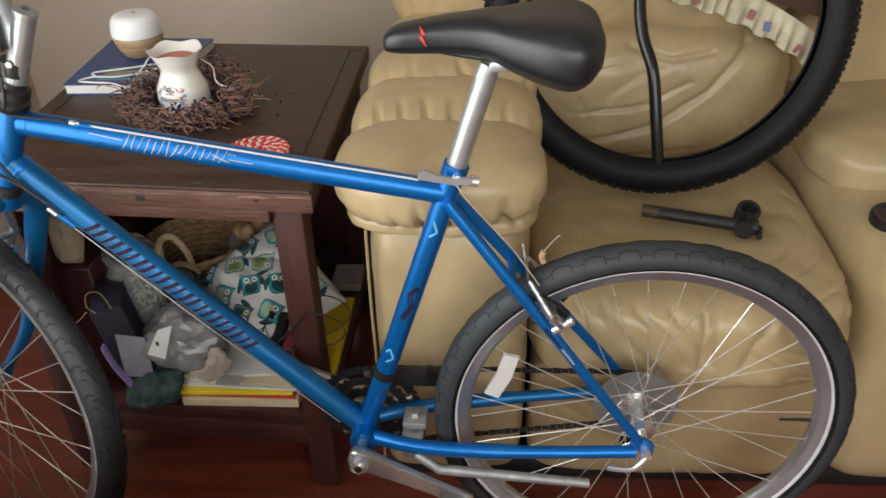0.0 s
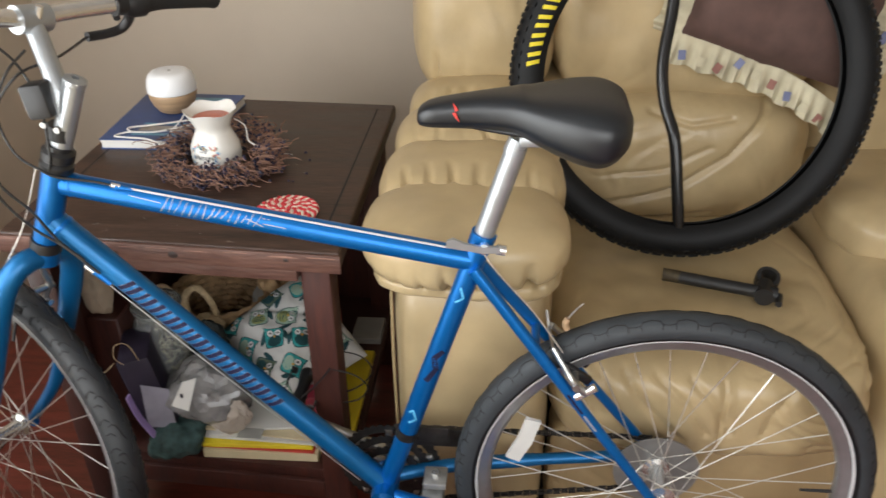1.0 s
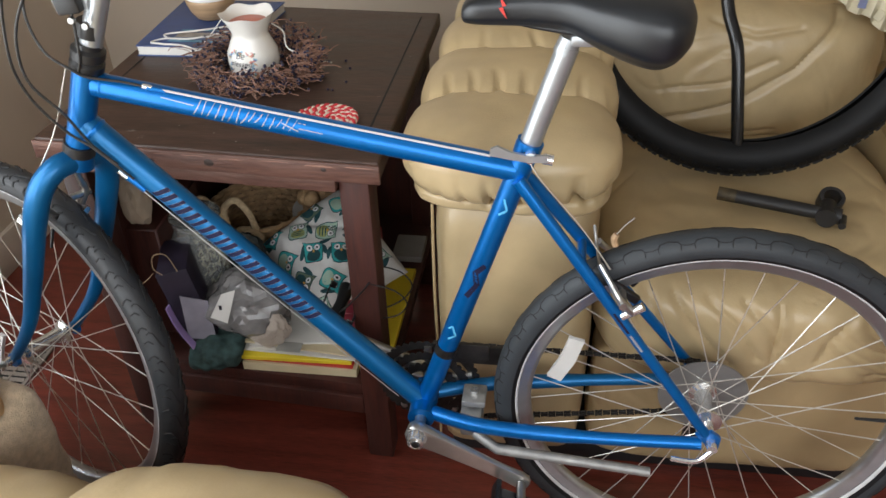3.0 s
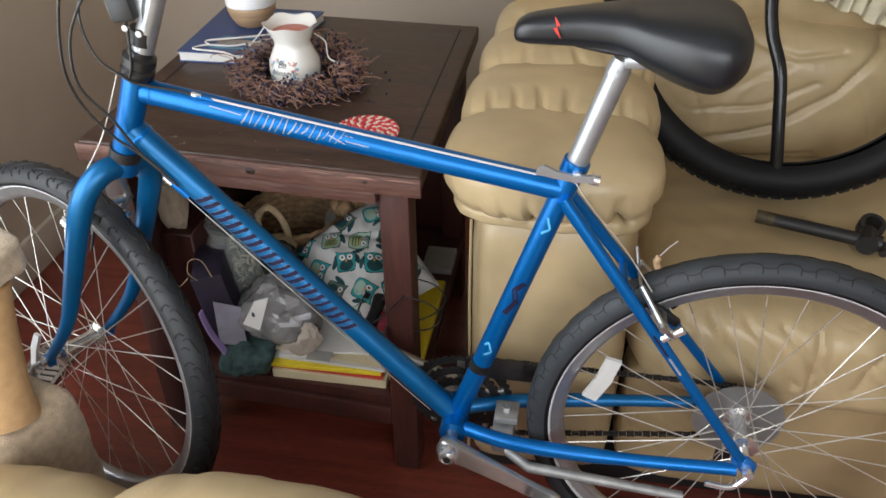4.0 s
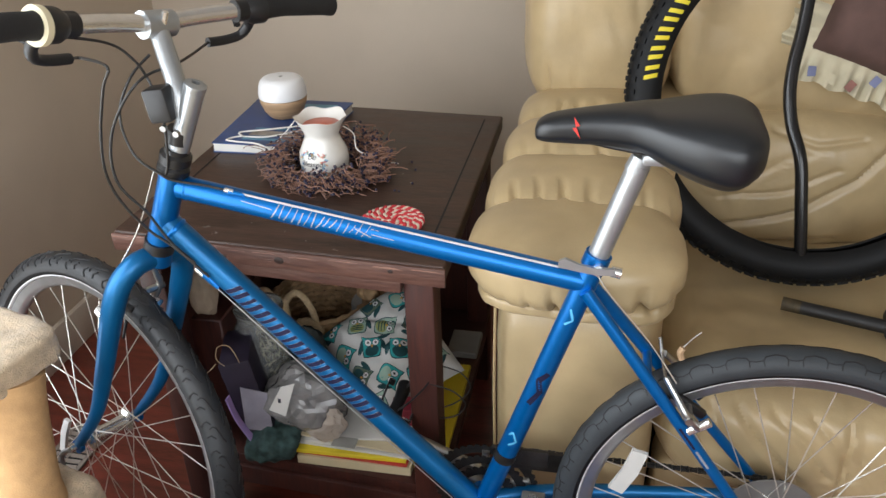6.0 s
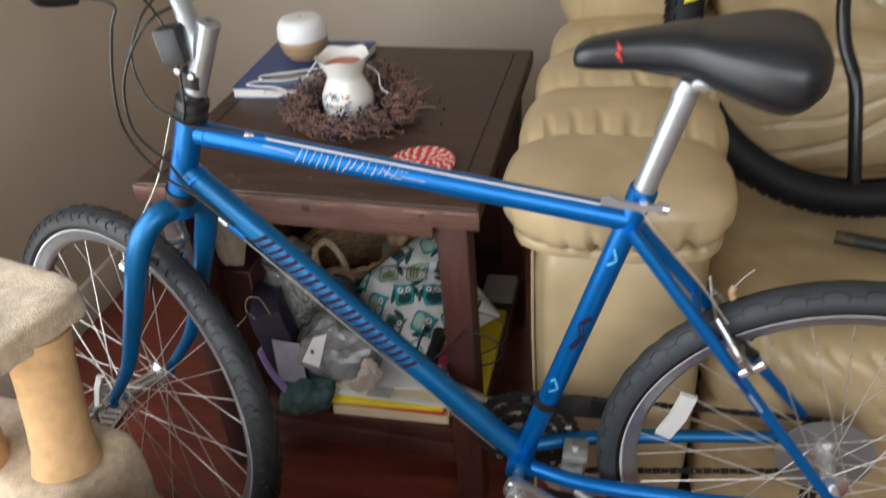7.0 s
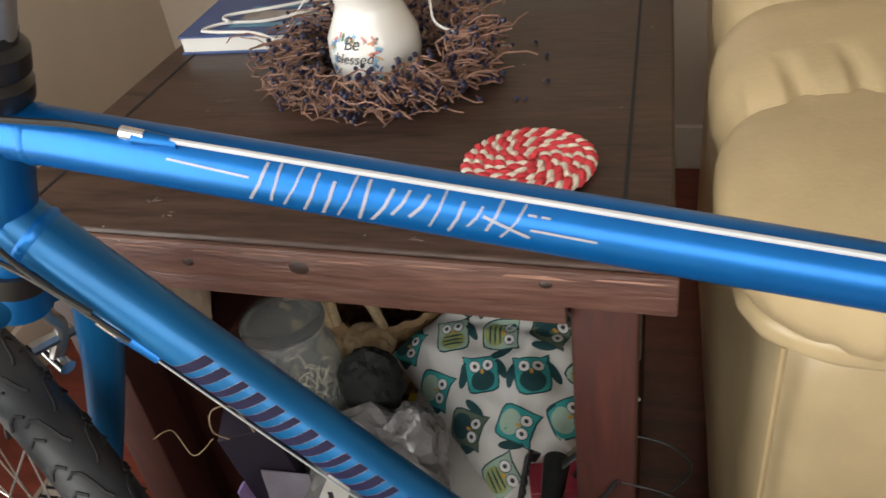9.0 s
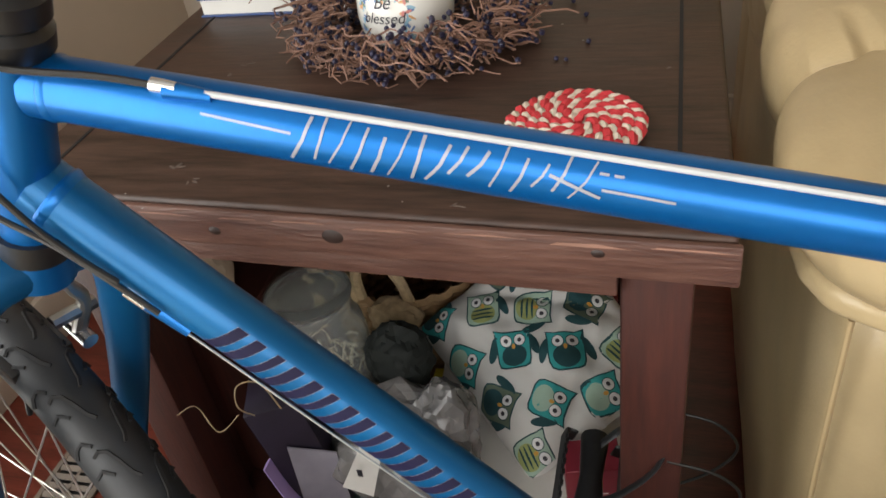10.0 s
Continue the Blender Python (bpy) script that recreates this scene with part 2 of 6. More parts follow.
def spline(pts, n=8, closed=False):
    """Points along a smooth curve through the given ones."""
    P = [Vector(p) for p in pts]
    k = len(P)
    out = []
    for i in range(k if closed else k - 1):
        if closed:
            a, b, c, d = P[i - 1], P[i], P[(i + 1) % k], P[(i + 2) % k]
        else:
            a, b, c, d = P[max(i - 1, 0)], P[i], P[i + 1], P[min(i + 2, k - 1)]
        for j in range(n):
            t = j / n
            out.append(0.5 * (2 * b + (c - a) * t + (2 * a - 5 * b + 4 * c - d) * t * t + (3 * b - a - 3 * c + d) * t ** 3))
    if not closed:
        out.append(P[-1].copy())
    return out


def tube(pts, rad, seg=10, closed=False, bm=None, cap=True, flat=1.0):
    """A tube swept along points; rad is one radius or one per point."""
    b = bm or bmesh.new()
    P = [Vector(p) for p in pts]
    n = len(P)
    R = rad if isinstance(rad, (list, tuple)) else [rad] * n
    T = []
    for i in range(n):
        if closed:
            d = P[(i + 1) % n] - P[i - 1]
        else:
            d = P[min(i + 1, n - 1)] - P[max(i - 1, 0)]
        T.append(d.normalized())
    ref = Vector((0, 0, 1)) if abs(T[0].z) < 0.9 else Vector((1, 0, 0))
    nrm = (ref - T[0] * ref.dot(T[0])).normalized()
    rings = []
    for i in range(n):
        nrm = nrm - T[i] * nrm.dot(T[i])
        if nrm.length < 1e-6:
            nrm = T[i].orthogonal()
        nrm.normalize()
        bi = T[i].cross(nrm)
        rings.append([b.verts.new(P[i] + R[i] * (math.cos(a) * nrm * flat + math.sin(a) * bi))
                      for a in (2 * math.pi * s / seg for s in range(seg))])
    for i in range(n if closed else n - 1):
        r0, r1 = rings[i], rings[(i + 1) % n]
        for s in range(seg):
            b.faces.new((r0[s], r0[(s + 1) % seg], r1[(s + 1) % seg], r1[s]))
    if cap and not closed:
        b.faces.new(rings[0][::-1])
        b.faces.new(rings[-1])
    return b


def rod(a, c, r, r2=None, seg=14, bm=None):
    return tube([a, c], [r, r if r2 is None else r2], seg, bm=bm)


def lathe(profile, seg=32, m=None, closed=False, bm=None):
    """Profile of (radius, height), turned about the local z axis."""
    b = bm or bmesh.new()
    rings = []
    made = []
    for r, h in profile:
        if r < 1e-6:
            ring = [b.verts.new((0, 0, h))]
        else:
            ring = [b.verts.new((r * math.cos(2 * math.pi * s / seg), r * math.sin(2 * math.pi * s / seg), h)) for s in range(seg)]
        made += ring
        rings.append(ring)
    pairs = list(zip(rings, rings[1:])) + ([(rings[-1], rings[0])] if closed else [])
    for r0, r1 in pairs:
        for s in range(seg):
            q = (s + 1) % seg
            if len(r0) == 1 and len(r1) == 1:
                continue
            if len(r0) == 1:
                b.faces.new((r0[0], r1[q], r1[s]))
            elif len(r1) == 1:
                b.faces.new((r0[s], r0[q], r1[0]))
            else:
                b.faces.new((r0[s], r0[q], r1[q], r1[s]))
    if m is not None:
        bmesh.ops.transform(b, matrix=m, verts=made)
    return b


def aim(p, d, up=(0, 0, 1)):
    """Matrix at p whose local z points along d."""
    return Matrix.Translation(p) @ Vector(d).to_track_quat("Z", "Y").to_matrix().to_4x4()


def line_distance(x, z, line):
    """Distance in a plane from a point to a bent line."""
    best = 9.0
    for (x0, z0), (x1, z1) in zip(line, line[1:]):
        dx, dz = x1 - x0, z1 - z0
        t = min(1.0, max(0.0, ((x - x0) * dx + (z - z0) * dz) / (dx * dx + dz * dz)))
        best = min(best, math.hypot(x - x0 - t * dx, z - z0 - t * dz))
    return best


def cushion(lo, hi, p=4.0, n=16, amp=0.006, freq=7.0, folds=0.0, fdir=0, seed=0, m=None, sag=0.0, creases=()):
    """A stuffed, rounded block with soft dents and folds; creases are pressed lines in the xz plane (depth, width, points)."""
    b = bmesh.new()
    lo, hi = Vector(lo), Vector(hi)
    c, h = (lo + hi) / 2, (hi - lo) / 2
    bmesh.ops.create_cube(b, size=2)
    bmesh.ops.subdivide_edges(b, edges=b.edges[:], cuts=n, use_grid_fill=True)
    off = Vector((seed * 3.7, seed * 1.3, seed * 7.1))
    for v in b.verts:
        d = v.co.copy()
        k = (abs(d.x) ** p + abs(d.y) ** p + abs(d.z) ** p) ** (1 / p)
        s = d / k
        q = Vector((s.x * h.x, s.y * h.y, s.z * h.z))
        nn = Vector([math.copysign(abs(s[i]) ** (p - 1), s[i]) / h[i] for i in range(3)]).normalized()
        w = c + q
        a = noise.noise(w * freq + off) * amp + noise.noise(w * freq * 3.1 + off) * amp * 0.35
        if folds:
            if fdir == 4:
                t = Vector((w.x * 12 + 1.6 * noise.noise(w * 5 + off), w.y * 4, w.z * 4.5)) + off
                n1, n2 = noise.noise(t), noise.noise(t * 1.9)
                crease = max(0.0, 1 - abs(n1) * 8) ** 1.4 + 0.6 * max(0.0, 1 - abs(n2) * 7) ** 1.4
                zone = 0.12 + 0.9 * max(0.0, noise.noise(w * 3.3 - off) + 0.25)
                zone *= 1 - 0.8 * max(0.0, s.z) ** 2
                a -= folds * crease * zone - folds * 0.6 * n1 * zone
            elif fdir >= 2:
                g = max(0.0, math.sin(w.x * 150 + 3.2 * noise.noise(w * 11 + off))) ** 1.5 * (0.55 + noise.noise(Vector((w.x * 14, 0, 0)) + off))
                mask = min(1.0, max(0.0, (-s.y - 0.25) * 1.9)) * (min(1.0, max(0.0, s.z + 0.35)) if fdir == 2 else min(1.0, max(0.0, 0.25 - s.z)))
                a -= folds * max(0.0, g) * mask
                a -= folds * 0.35 * max(0.0, noise.noise(Vector((w.x * 30, w.y * 6, w.z * 8)) + off)) * max(0.0, s.y - 0.3)
            else:
                g = noise.noise(Vector((w.x * 30, w.y * 5, w.z * 5)) + off) if fdir == 1 else noise.noise(Vector((w.x * 46 + 3 * noise.noise(w * 9 + off), w.y * 9, w.z * 9)) + off)
                ends = max(0.0, abs(s.y) - 0.35) + max(0.0, -s.z - 0.1)
                a -= folds * max(0.0, g) ** 1.3 * (0.35 + 1.6 * ends)
        for depth, width, line in creases:
            if s.y < 0.2 or depth < 0:
                a -= abs(depth) * math.exp(-(line_distance(w.x, w.z if depth > 0 else w.y, line) / width) ** 2) * (1.0 if depth > 0 else max(0.0, s.z) ** 2)
        if sag:
            a -= sag * max(0.0, s.z) ** 2 * (1 - s.x * s.x) * (1 - s.y * s.y)
        v.co = w + nn * a
    if m is not None:
        b.transform(m)
    return b


def blob(c, r, n=3, amp=0.2, freq=30.0, seed=0, bm=None, sq=(1, 1, 1)):
    b = bm or bmesh.new()
    res = bmesh.ops.create_icosphere(b, subdivisions=n, radius=1.0)
    off = Vector((seed * 2.3, seed * 5.1, seed))
    c = Vector(c)
    for v in res["verts"]:
        d = v.co.copy()
        k = 1 + amp * noise.noise(d * freq * r * 3 + off)
        v.co = c + Vector((d.x * r * sq[0], d.y * r * sq[1], d.z * r * sq[2])) * k
    return b


def prism(poly, lo, hi, m=None, bm=None):
    """A polygon in the local xy plane, given thickness along local z."""
    b = bm or bmesh.new()
    v0 = [b.verts.new((x, y, lo)) for x, y in poly]
    v1 = [b.verts.new((x, y, hi)) for x, y in poly]
    k = len(poly)
    b.faces.new(v0[::-1])
    b.faces.new(v1)
    for i in range(k):
        b.faces.new((v0[i], v0[(i + 1) % k], v1[(i + 1) % k], v1[i]))
    if m is not None:
        bmesh.ops.transform(b, matrix=m, verts=v0 + v1)
    return b


# ---------------------------------------------------------------- room
LEFT, BACK, RIGHT, FRONT, TOP = LEFT_WALL, 1.33, 2.8, -2.0, 2.45


def setting(name, bm, material, label, category):
    return solo(name, bm, material, label, category, kind="structure", sharp=30)


setting("floor", box((LEFT, FRONT, -0.12), (RIGHT, BACK, 0)), M_FLOOR, "dark cherry-red varnished wooden floor", "floor")
bm = bmesh.new()
for lo, hi in (((FRONT - 0.12, 0), (BACK + 0.12, 0.08)), ((FRONT - 0.12, 2.10), (BACK + 0.12, TOP)), ((FRONT - 0.12, 0.08), (-1.92, 2.10)), ((-0.04, 0.08), (BACK + 0.12, 2.10))):
    box((LEFT - 0.12, lo[0], lo[1]), (LEFT, hi[0], hi[1]), bm=bm)
setting("wall_west", bm, M_WALL, "warm beige painted wall with a glass-door opening", "wall")
setting("wall_north", box((LEFT, BACK, 0), (RIGHT, BACK + 0.12, TOP)), M_WALL, "plain warm beige painted wall", "wall")
setting("wall_east", box((RIGHT, FRONT - 0.12, 0), (RIGHT + 0.12, BACK + 0.12, TOP)), M_WALL, "plain warm beige painted wall", "wall")
bm = bmesh.new()
for lo, hi in (((LEFT, FRONT - 0.12, 0), (RIGHT, FRONT, 0.76)), ((LEFT, FRONT - 0.12, 1.95), (RIGHT, FRONT, TOP)),
               ((LEFT, FRONT - 0.12, 0.76), (-0.5, FRONT, 1.95)), ((1.6, FRONT - 0.12, 0.76), (RIGHT, FRONT, 1.95))):
    box(lo, hi, bm=bm)
setting("wall_south", bm, M_WALL, "beige painted wall with a wide window opening", "wall")
setting("ceiling", box((LEFT - 0.12, FRONT - 0.12, TOP), (RIGHT + 0.12, BACK + 0.12, TOP + 0.1)), M_CEIL, "plain white ceiling", "ceiling")
bm = box((LEFT + 0.001, -0.035, 0), (LEFT + 0.016, BACK - 0.017, 0.105), 0.004)
setting("baseboard", bm, M_TRIM, "painted wooden baseboard along the wall", "baseboard")
bm = box((LEFT + 0.001, BACK - 0.016, 0), (RIGHT, BACK - 0.001, 0.105), 0.004)
setting("baseboard", bm, M_TRIM, "painted wooden baseboard along the wall", "baseboard")

# floor register by the wall, under the front wheel
vent = thing("floor_register", (-0.96, 0.25, 0), "brown metal floor register with open louvres", "floor vent")
for x in (-1.006, -0.922):
    part("frame", box((x, 0.150, 0.0005), (x + 0.010, 0.350, 0.006), 0.001, 1), M_VENT, vent)
for y in (0.150, 0.340):
    part("frame", box((-0.9958, y, 0.0005), (-0.9222, y + 0.010, 0.006), 0.001, 1), M_VENT, vent)
part("backing", box((-0.9958, 0.1602, 0.0004), (-0.9222, 0.3398, 0.0012)), M_GROOVE, vent)
for i in range(11):
    part("louvre", box((-0.9956, -0.0045, -0.0008), (-0.9224, 0.0045, 0.0008), 0, 1, Matrix.Translation((0, 0.169 + i * 0.0163, 0.0050)) @ Matrix.Rotation(radians(18), 4, "X")), M_VENT, vent)
part("rib", box((-0.9615, 0.1604, 0.0052), (-0.9565, 0.3396, 0.0066)), M_VENT, vent)

# ---------------------------------------------------------------- end table
TX0, TX1, TY0, TY1, TZ = -0.622, -0.068, 0.1, 0.735, 0.655
tab = thing("end_table", (-0.345, 0.42, 0), "dark-stained wooden end table with an open lower shelf", "table")
part("tabletop", box((TX0, TY0, TZ - 0.03), (TX1, TY1, TZ), 0.004, 3), M_TABLETOP, tab, "worn dark brown top")
for x0, x1, y0, y1 in ((TX1 - 0.036, TX1 - 0.033, TY0 + 0.03, TY1 - 0.03), (TX0 + 0.033, TX0 + 0.036, TY0 + 0.03, TY1 - 0.03)):
    part("inlay_line", box((x0, y0, TZ), (x1, y1, TZ + 0.0006)), M_GROOVE, tab)
part("front_edge", box((TX0 - 0.002, TY0 - 0.006, TZ - 0.034), (TX1 + 0.002, TY0 - 0.0005, TZ - 0.003), 0.002), M_TABLEWOOD, tab, "scuffed red-brown edge strip")
for x in (TX0 + 0.012, TX1 - 0.07):
    for y in (TY0 + 0.018, TY1 - 0.075):
        part("leg", box((x, y, 0), (x + 0.048, y + 0.052, TZ - 0.031), 0.004), M_LEG, tab)
part("apron", box((TX0 + 0.071, TY0 + 0.006, TZ - 0.060), (TX1 - 0.071, TY0 + 0.03, TZ - 0.035), 0.002), M_TABLEWOOD, tab, "reddish front apron")
part("apron", box((TX0 + 0.071, TY1 - 0.045, TZ - 0.09), (TX1 - 0.071, TY1 - 0.022, TZ - 0.031), 0.002), M_LEG, tab)
for x in (TX0 + 0.022, TX1 - 0.046):
    part("side_apron", box((x, TY0 + 0.077, TZ - 0.09), (x + 0.022, TY1 - 0.076, TZ - 0.031), 0.002), M_LEG, tab)
part("side_panel", box((TX0 + 0.030, TY0 + 0.077, 0.1745), (TX0 + 0.040, TY1 - 0.076, TZ - 0.0905), 0.001), M_LEG, tab)
part("back_panel", box((TX0 + 0.071, TY1 - 0.040, 0.1745), (TX1 - 0.071, TY1 - 0.030, TZ - 0.0905), 0.001), M_LEG, tab)
part("shelf", box((TX0 + 0.02, TY0 + 0.03, 0.150), (TX1 - 0.02, TY1 - 0.03, 0.174), 0.002), M_LEG, tab)
# pale wear and a knot along the scuffed front edge
rng = random.Random(31)
for i in range(9):
    x = TX0 + 0.01 + i * 0.061 + rng.uniform(-0.012, 0.012)
    h = rng.uniform(0.0012, 0.0030)
    part("edge_wear", prism([(x, 0), (x + rng.uniform(0.03, 0.06), rng.uniform(0, 0.0006)), (x + 0.03, h), (x + 0.004, h * 0.7)], 0, 0.0006,
                            Matrix.Translation((0, TY0 - 0.0058, TZ - 0.008 - rng.uniform(0, 0.003))) @ Matrix.Rotation(radians(90), 4, "X")), M_BAREWOOD, tab, "pale worn wood")
for x, z, r in ((-0.330, 0.637, 0.0065), (-0.424, 0.634, 0.0040), (-0.150, 0.640, 0.0035)):
    part("knot", lathe([(0, 0.0008), (r * 0.7, 0.0008), (r, 0)], 18, Matrix.Translation((x, TY0 - 0.006, z)) @ Matrix.Rotation(radians(90), 4, "X") @ Matrix.Diagonal((1.25, 0.9, 1, 1))), M_KNOT, tab, "dark knot in the wood")
part("shelf_rail", box((TX0 + 0.071, TY0 + 0.022, 0.108), (TX1 - 0.071, TY0 + 0.044, 0.149), 0.002), M_LEG, tab)

# pale scuffs and chips on the top
rng = random.Random(44)
for x, y, r in ((-0.477, 0.166, 0.0060), (-0.453, 0.149, 0.0040), (-0.497, 0.347, 0.0045), (-0.504, 0.324, 0.0030), (-0.240, 0.125, 0.0035), (-0.112, 0.322, 0.0016)):
    y -= 0.034 * (TX1 - x) / (TX1 - TX0)
    for k in range(3):
        cx, cy, a0 = x + rng.uniform(-1, 1) * r * 1.6, y + rng.uniform(-1, 1) * r, rng.uniform(0, 3)
        poly = []
        for q in range(7):
            t = 2 * math.pi * q / 7
            px, py = r * rng.uniform(0.5, 1.0) * math.cos(t), r * 0.28 * rng.uniform(0.5, 1.0) * math.sin(t)
            poly.append((cx + px * math.cos(a0) - py * math.sin(a0), cy + px * math.sin(a0) + py * math.cos(a0)))
        part("scuff", prism(poly, TZ + 0.0001, TZ + 0.0004), M_SCUFF, tab, "pale scuff in the finish")
# the table stands slightly out of square
for ob in tab.children:
    for v in ob.data.vertices:
        v.co.y += 0.034 * (TX1 - v.co.x) / (TX1 - TX0)

# ---------------------------------------------------------------- sofa
sofa = thing("recliner_sofa", (0.5, 0.6, 0), "tan leather recliner sofa with overstuffed arm and cup-holder console", "sofa")
part("arm_panel", cushion((-0.005, 0.115, 0.02), (0.262, 0.98, 0.61), 9, 18, 0.004, 5, seed=1), M_LEATHER, sofa)
ARM = [("arm_welt", (-0.030, 0.082, 0.578), (0.270, 0.330, 0.620), 3.4, 60, 0.005, 14, 0.009, 2, 22, "rolled leather welt under the pad"),
       ("arm_pad", (-0.044, 0.056, 0.598), (0.278, 0.300, 0.710), 2.9, 72, 0.005, 7, 0.014, 3, 2, "puffy gathered arm pad"),
       ("arm_pad", (-0.040, 0.214, 0.585), (0.278, 0.460, 0.722), 2.9, 70, 0.004, 8, 0.012, 2, 3, "puffy gathered arm pad"),
       ("arm_pad", (-0.034, 0.374, 0.595), (0.275, 0.600, 0.735), 2.9, 70, 0.004, 8, 0.012, 2, 14, "puffy gathered arm pad"),
       ("arm_pad", (-0.026, 0.530, 0.600), (0.268, 0.760, 0.748), 2.7, 40, 0.004, 8, 0.012, 2, 15, "puffy gathered arm pad")]
for name, lo, hi, p, n, amp, freq, fold, fd, seed, label in ARM:
    part(name, cushion(lo, hi, p, n, amp, freq, folds=fold, fdir=fd, seed=seed), M_LEATHER, sofa, label)
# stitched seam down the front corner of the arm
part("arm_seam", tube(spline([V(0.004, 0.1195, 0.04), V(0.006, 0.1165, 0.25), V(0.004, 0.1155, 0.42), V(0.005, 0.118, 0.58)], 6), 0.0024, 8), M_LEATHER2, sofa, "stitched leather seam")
SEAT_CREASES = [(0.007, 0.007, [(0.335, 0.440), (0.360, 0.385), (0.405, 0.320)]), (0.008, 0.007, [(0.375, 0.445), (0.405, 0.400), (0.470, 0.330)]), (0.006, 0.006, [(0.425, 0.445), (0.470, 0.405), (0.510, 0.345)]),
                (0.006, 0.006, [(0.480, 0.442), (0.520, 0.400), (0.545, 0.350)]), (0.005, 0.006, [(0.310, 0.410), (0.325, 0.350), (0.350, 0.300)]), (0.006, 0.004, [(0.528, 0.440), (0.530, 0.300)]), (0.005, 0.006, [(0.640, 0.440), (0.610, 0.390), (0.600, 0.350)])]
part("seat_cushion", cushion((0.258, 0.088, 0.262), (0.796, 0.72, 0.468), 5.0, 90, 0.007, 6, folds=0.011, fdir=4, seed=4, sag=0.012, creases=SEAT_CREASES), M_LEATHER, sofa, "creased seat cushion")
# shade below the seat is coloured into the footrest leather
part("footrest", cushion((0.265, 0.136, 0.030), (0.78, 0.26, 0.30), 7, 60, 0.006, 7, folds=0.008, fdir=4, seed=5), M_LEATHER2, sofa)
BACK_CREASES = [(0.010, 0.007, [(0.30, 0.470), (0.40, 0.495), (0.52, 0.530), (0.62, 0.600), (0.69, 0.690)]),
                (0.006, 0.006, [(0.33, 0.450), (0.45, 0.455), (0.60, 0.470)]), (0.005, 0.005, [(0.40, 0.560), (0.50, 0.575), (0.58, 0.620)]),
                (0.006, 0.006, [(0.46, 0.690), (0.54, 0.664), (0.62, 0.676)])]
part("back_cushion", cushion((-0.02, 0.61, 0.42), (0.80, 0.98, 0.715), 4, 110, 0.012, 5, folds=0.008, fdir=4, seed=6, creases=BACK_CREASES), M_LEATHER, sofa, "creased lower back cushion")
part("back_cushion", cushion((-0.03, 0.655, 0.665), (0.272, 1.06, 1.14), 4, 34, 0.012, 5, folds=0.006, seed=7), M_LEATHER, sofa, "puffy upper back cushion")
part("back_cushion", cushion((0.248, 0.66, 0.665), (0.81, 1.06, 1.14), 4, 70, 0.012, 5, folds=0.004, fdir=4, seed=8), M_LEATHER, sofa, "puffy upper back cushion")
part("console", cushion((0.795, 0.115, 0.02), (1.17, 0.98, 0.515), 8, 20, 0.004, 5, seed=9), M_LEATHER, sofa)
part("console_pad", cushion((0.785, 0.37, 0.47), (1.17, 0.80, 0.585), 4, 26, 0.007, 8, folds=0.006, seed=10), M_LEATHER, sofa)
part("console_back", cushion((0.80, 0.72, 0.45), (1.18, 1.05, 1.12), 5, 20, 0.01, 5, seed=11), M_LEATHER, sofa)
part("seat_cushion", cushion((1.18, 0.10, 0.26), (1.75, 0.72, 0.468), 5, 14, 0.007, 6, seed=12), M_LEATHER, sofa)
part("back_cushion", cushion((1.17, 0.64, 0.42), (1.78, 1.05, 1.12), 4, 14, 0.012, 5, seed=13), M_LEATHER, sofa)
part("back_frame", box((0.0, 0.9, 0.03), (1.78, 1.08, 1.02), 0.03), M_LEATHER, sofa)
part("base_rail", box((0.02, 0.16, 0.0), (1.7, 0.9, 0.05), 0.005), M_BLACK, sofa)
part("cup_holder", lathe([(0.0, 0.5190), (0.034, 0.5190), (0.037, 0.5225), (0.043, 0.5240), (0.047, 0.5210), (0.047, 0.507)], 32, Matrix.Translation((0.872, 0.275, 0.0))), M_BLACK, sofa, "black plastic cup holder")


# ---------------------------------------------------------------- bicycle
BB = V(0, 0, 0.284)
AX = V(0.425, 0, 0.322)
ST = V(0.150, 0, 0.747)
HB, HTOP = V(-0.452, 0, 0.722), V(-0.411, 0, 0.828)
RW = 0.315

bike = thing("bicycle", (0, 0, 0), "worn blue mountain bicycle with a black saddle and slick tyres", "bicycle")


def tube_part(name, a, c, r, r2=None, material=None, label="", seg=28):
    return part(name, rod(a, c, r, r2, seg), material or M_BLUE, bike, label)


top_tube = tube_part("top_tube", V(-0.405, 0, 0.809), V(0.134, 0, 0.712), 0.0158)
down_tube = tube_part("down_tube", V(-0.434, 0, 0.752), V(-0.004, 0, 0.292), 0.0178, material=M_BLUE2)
seat_tube = tube_part("seat_tube", BB, ST, 0.0152)
head_tube = tube_part("head_tube", HB, HTOP, 0.0178)
part("bottom_bracket_shell", rod(BB + V(0, -0.036, 0), BB + V(0, 0.036, 0), 0.0205, seg=28), M_BLUE, bike)
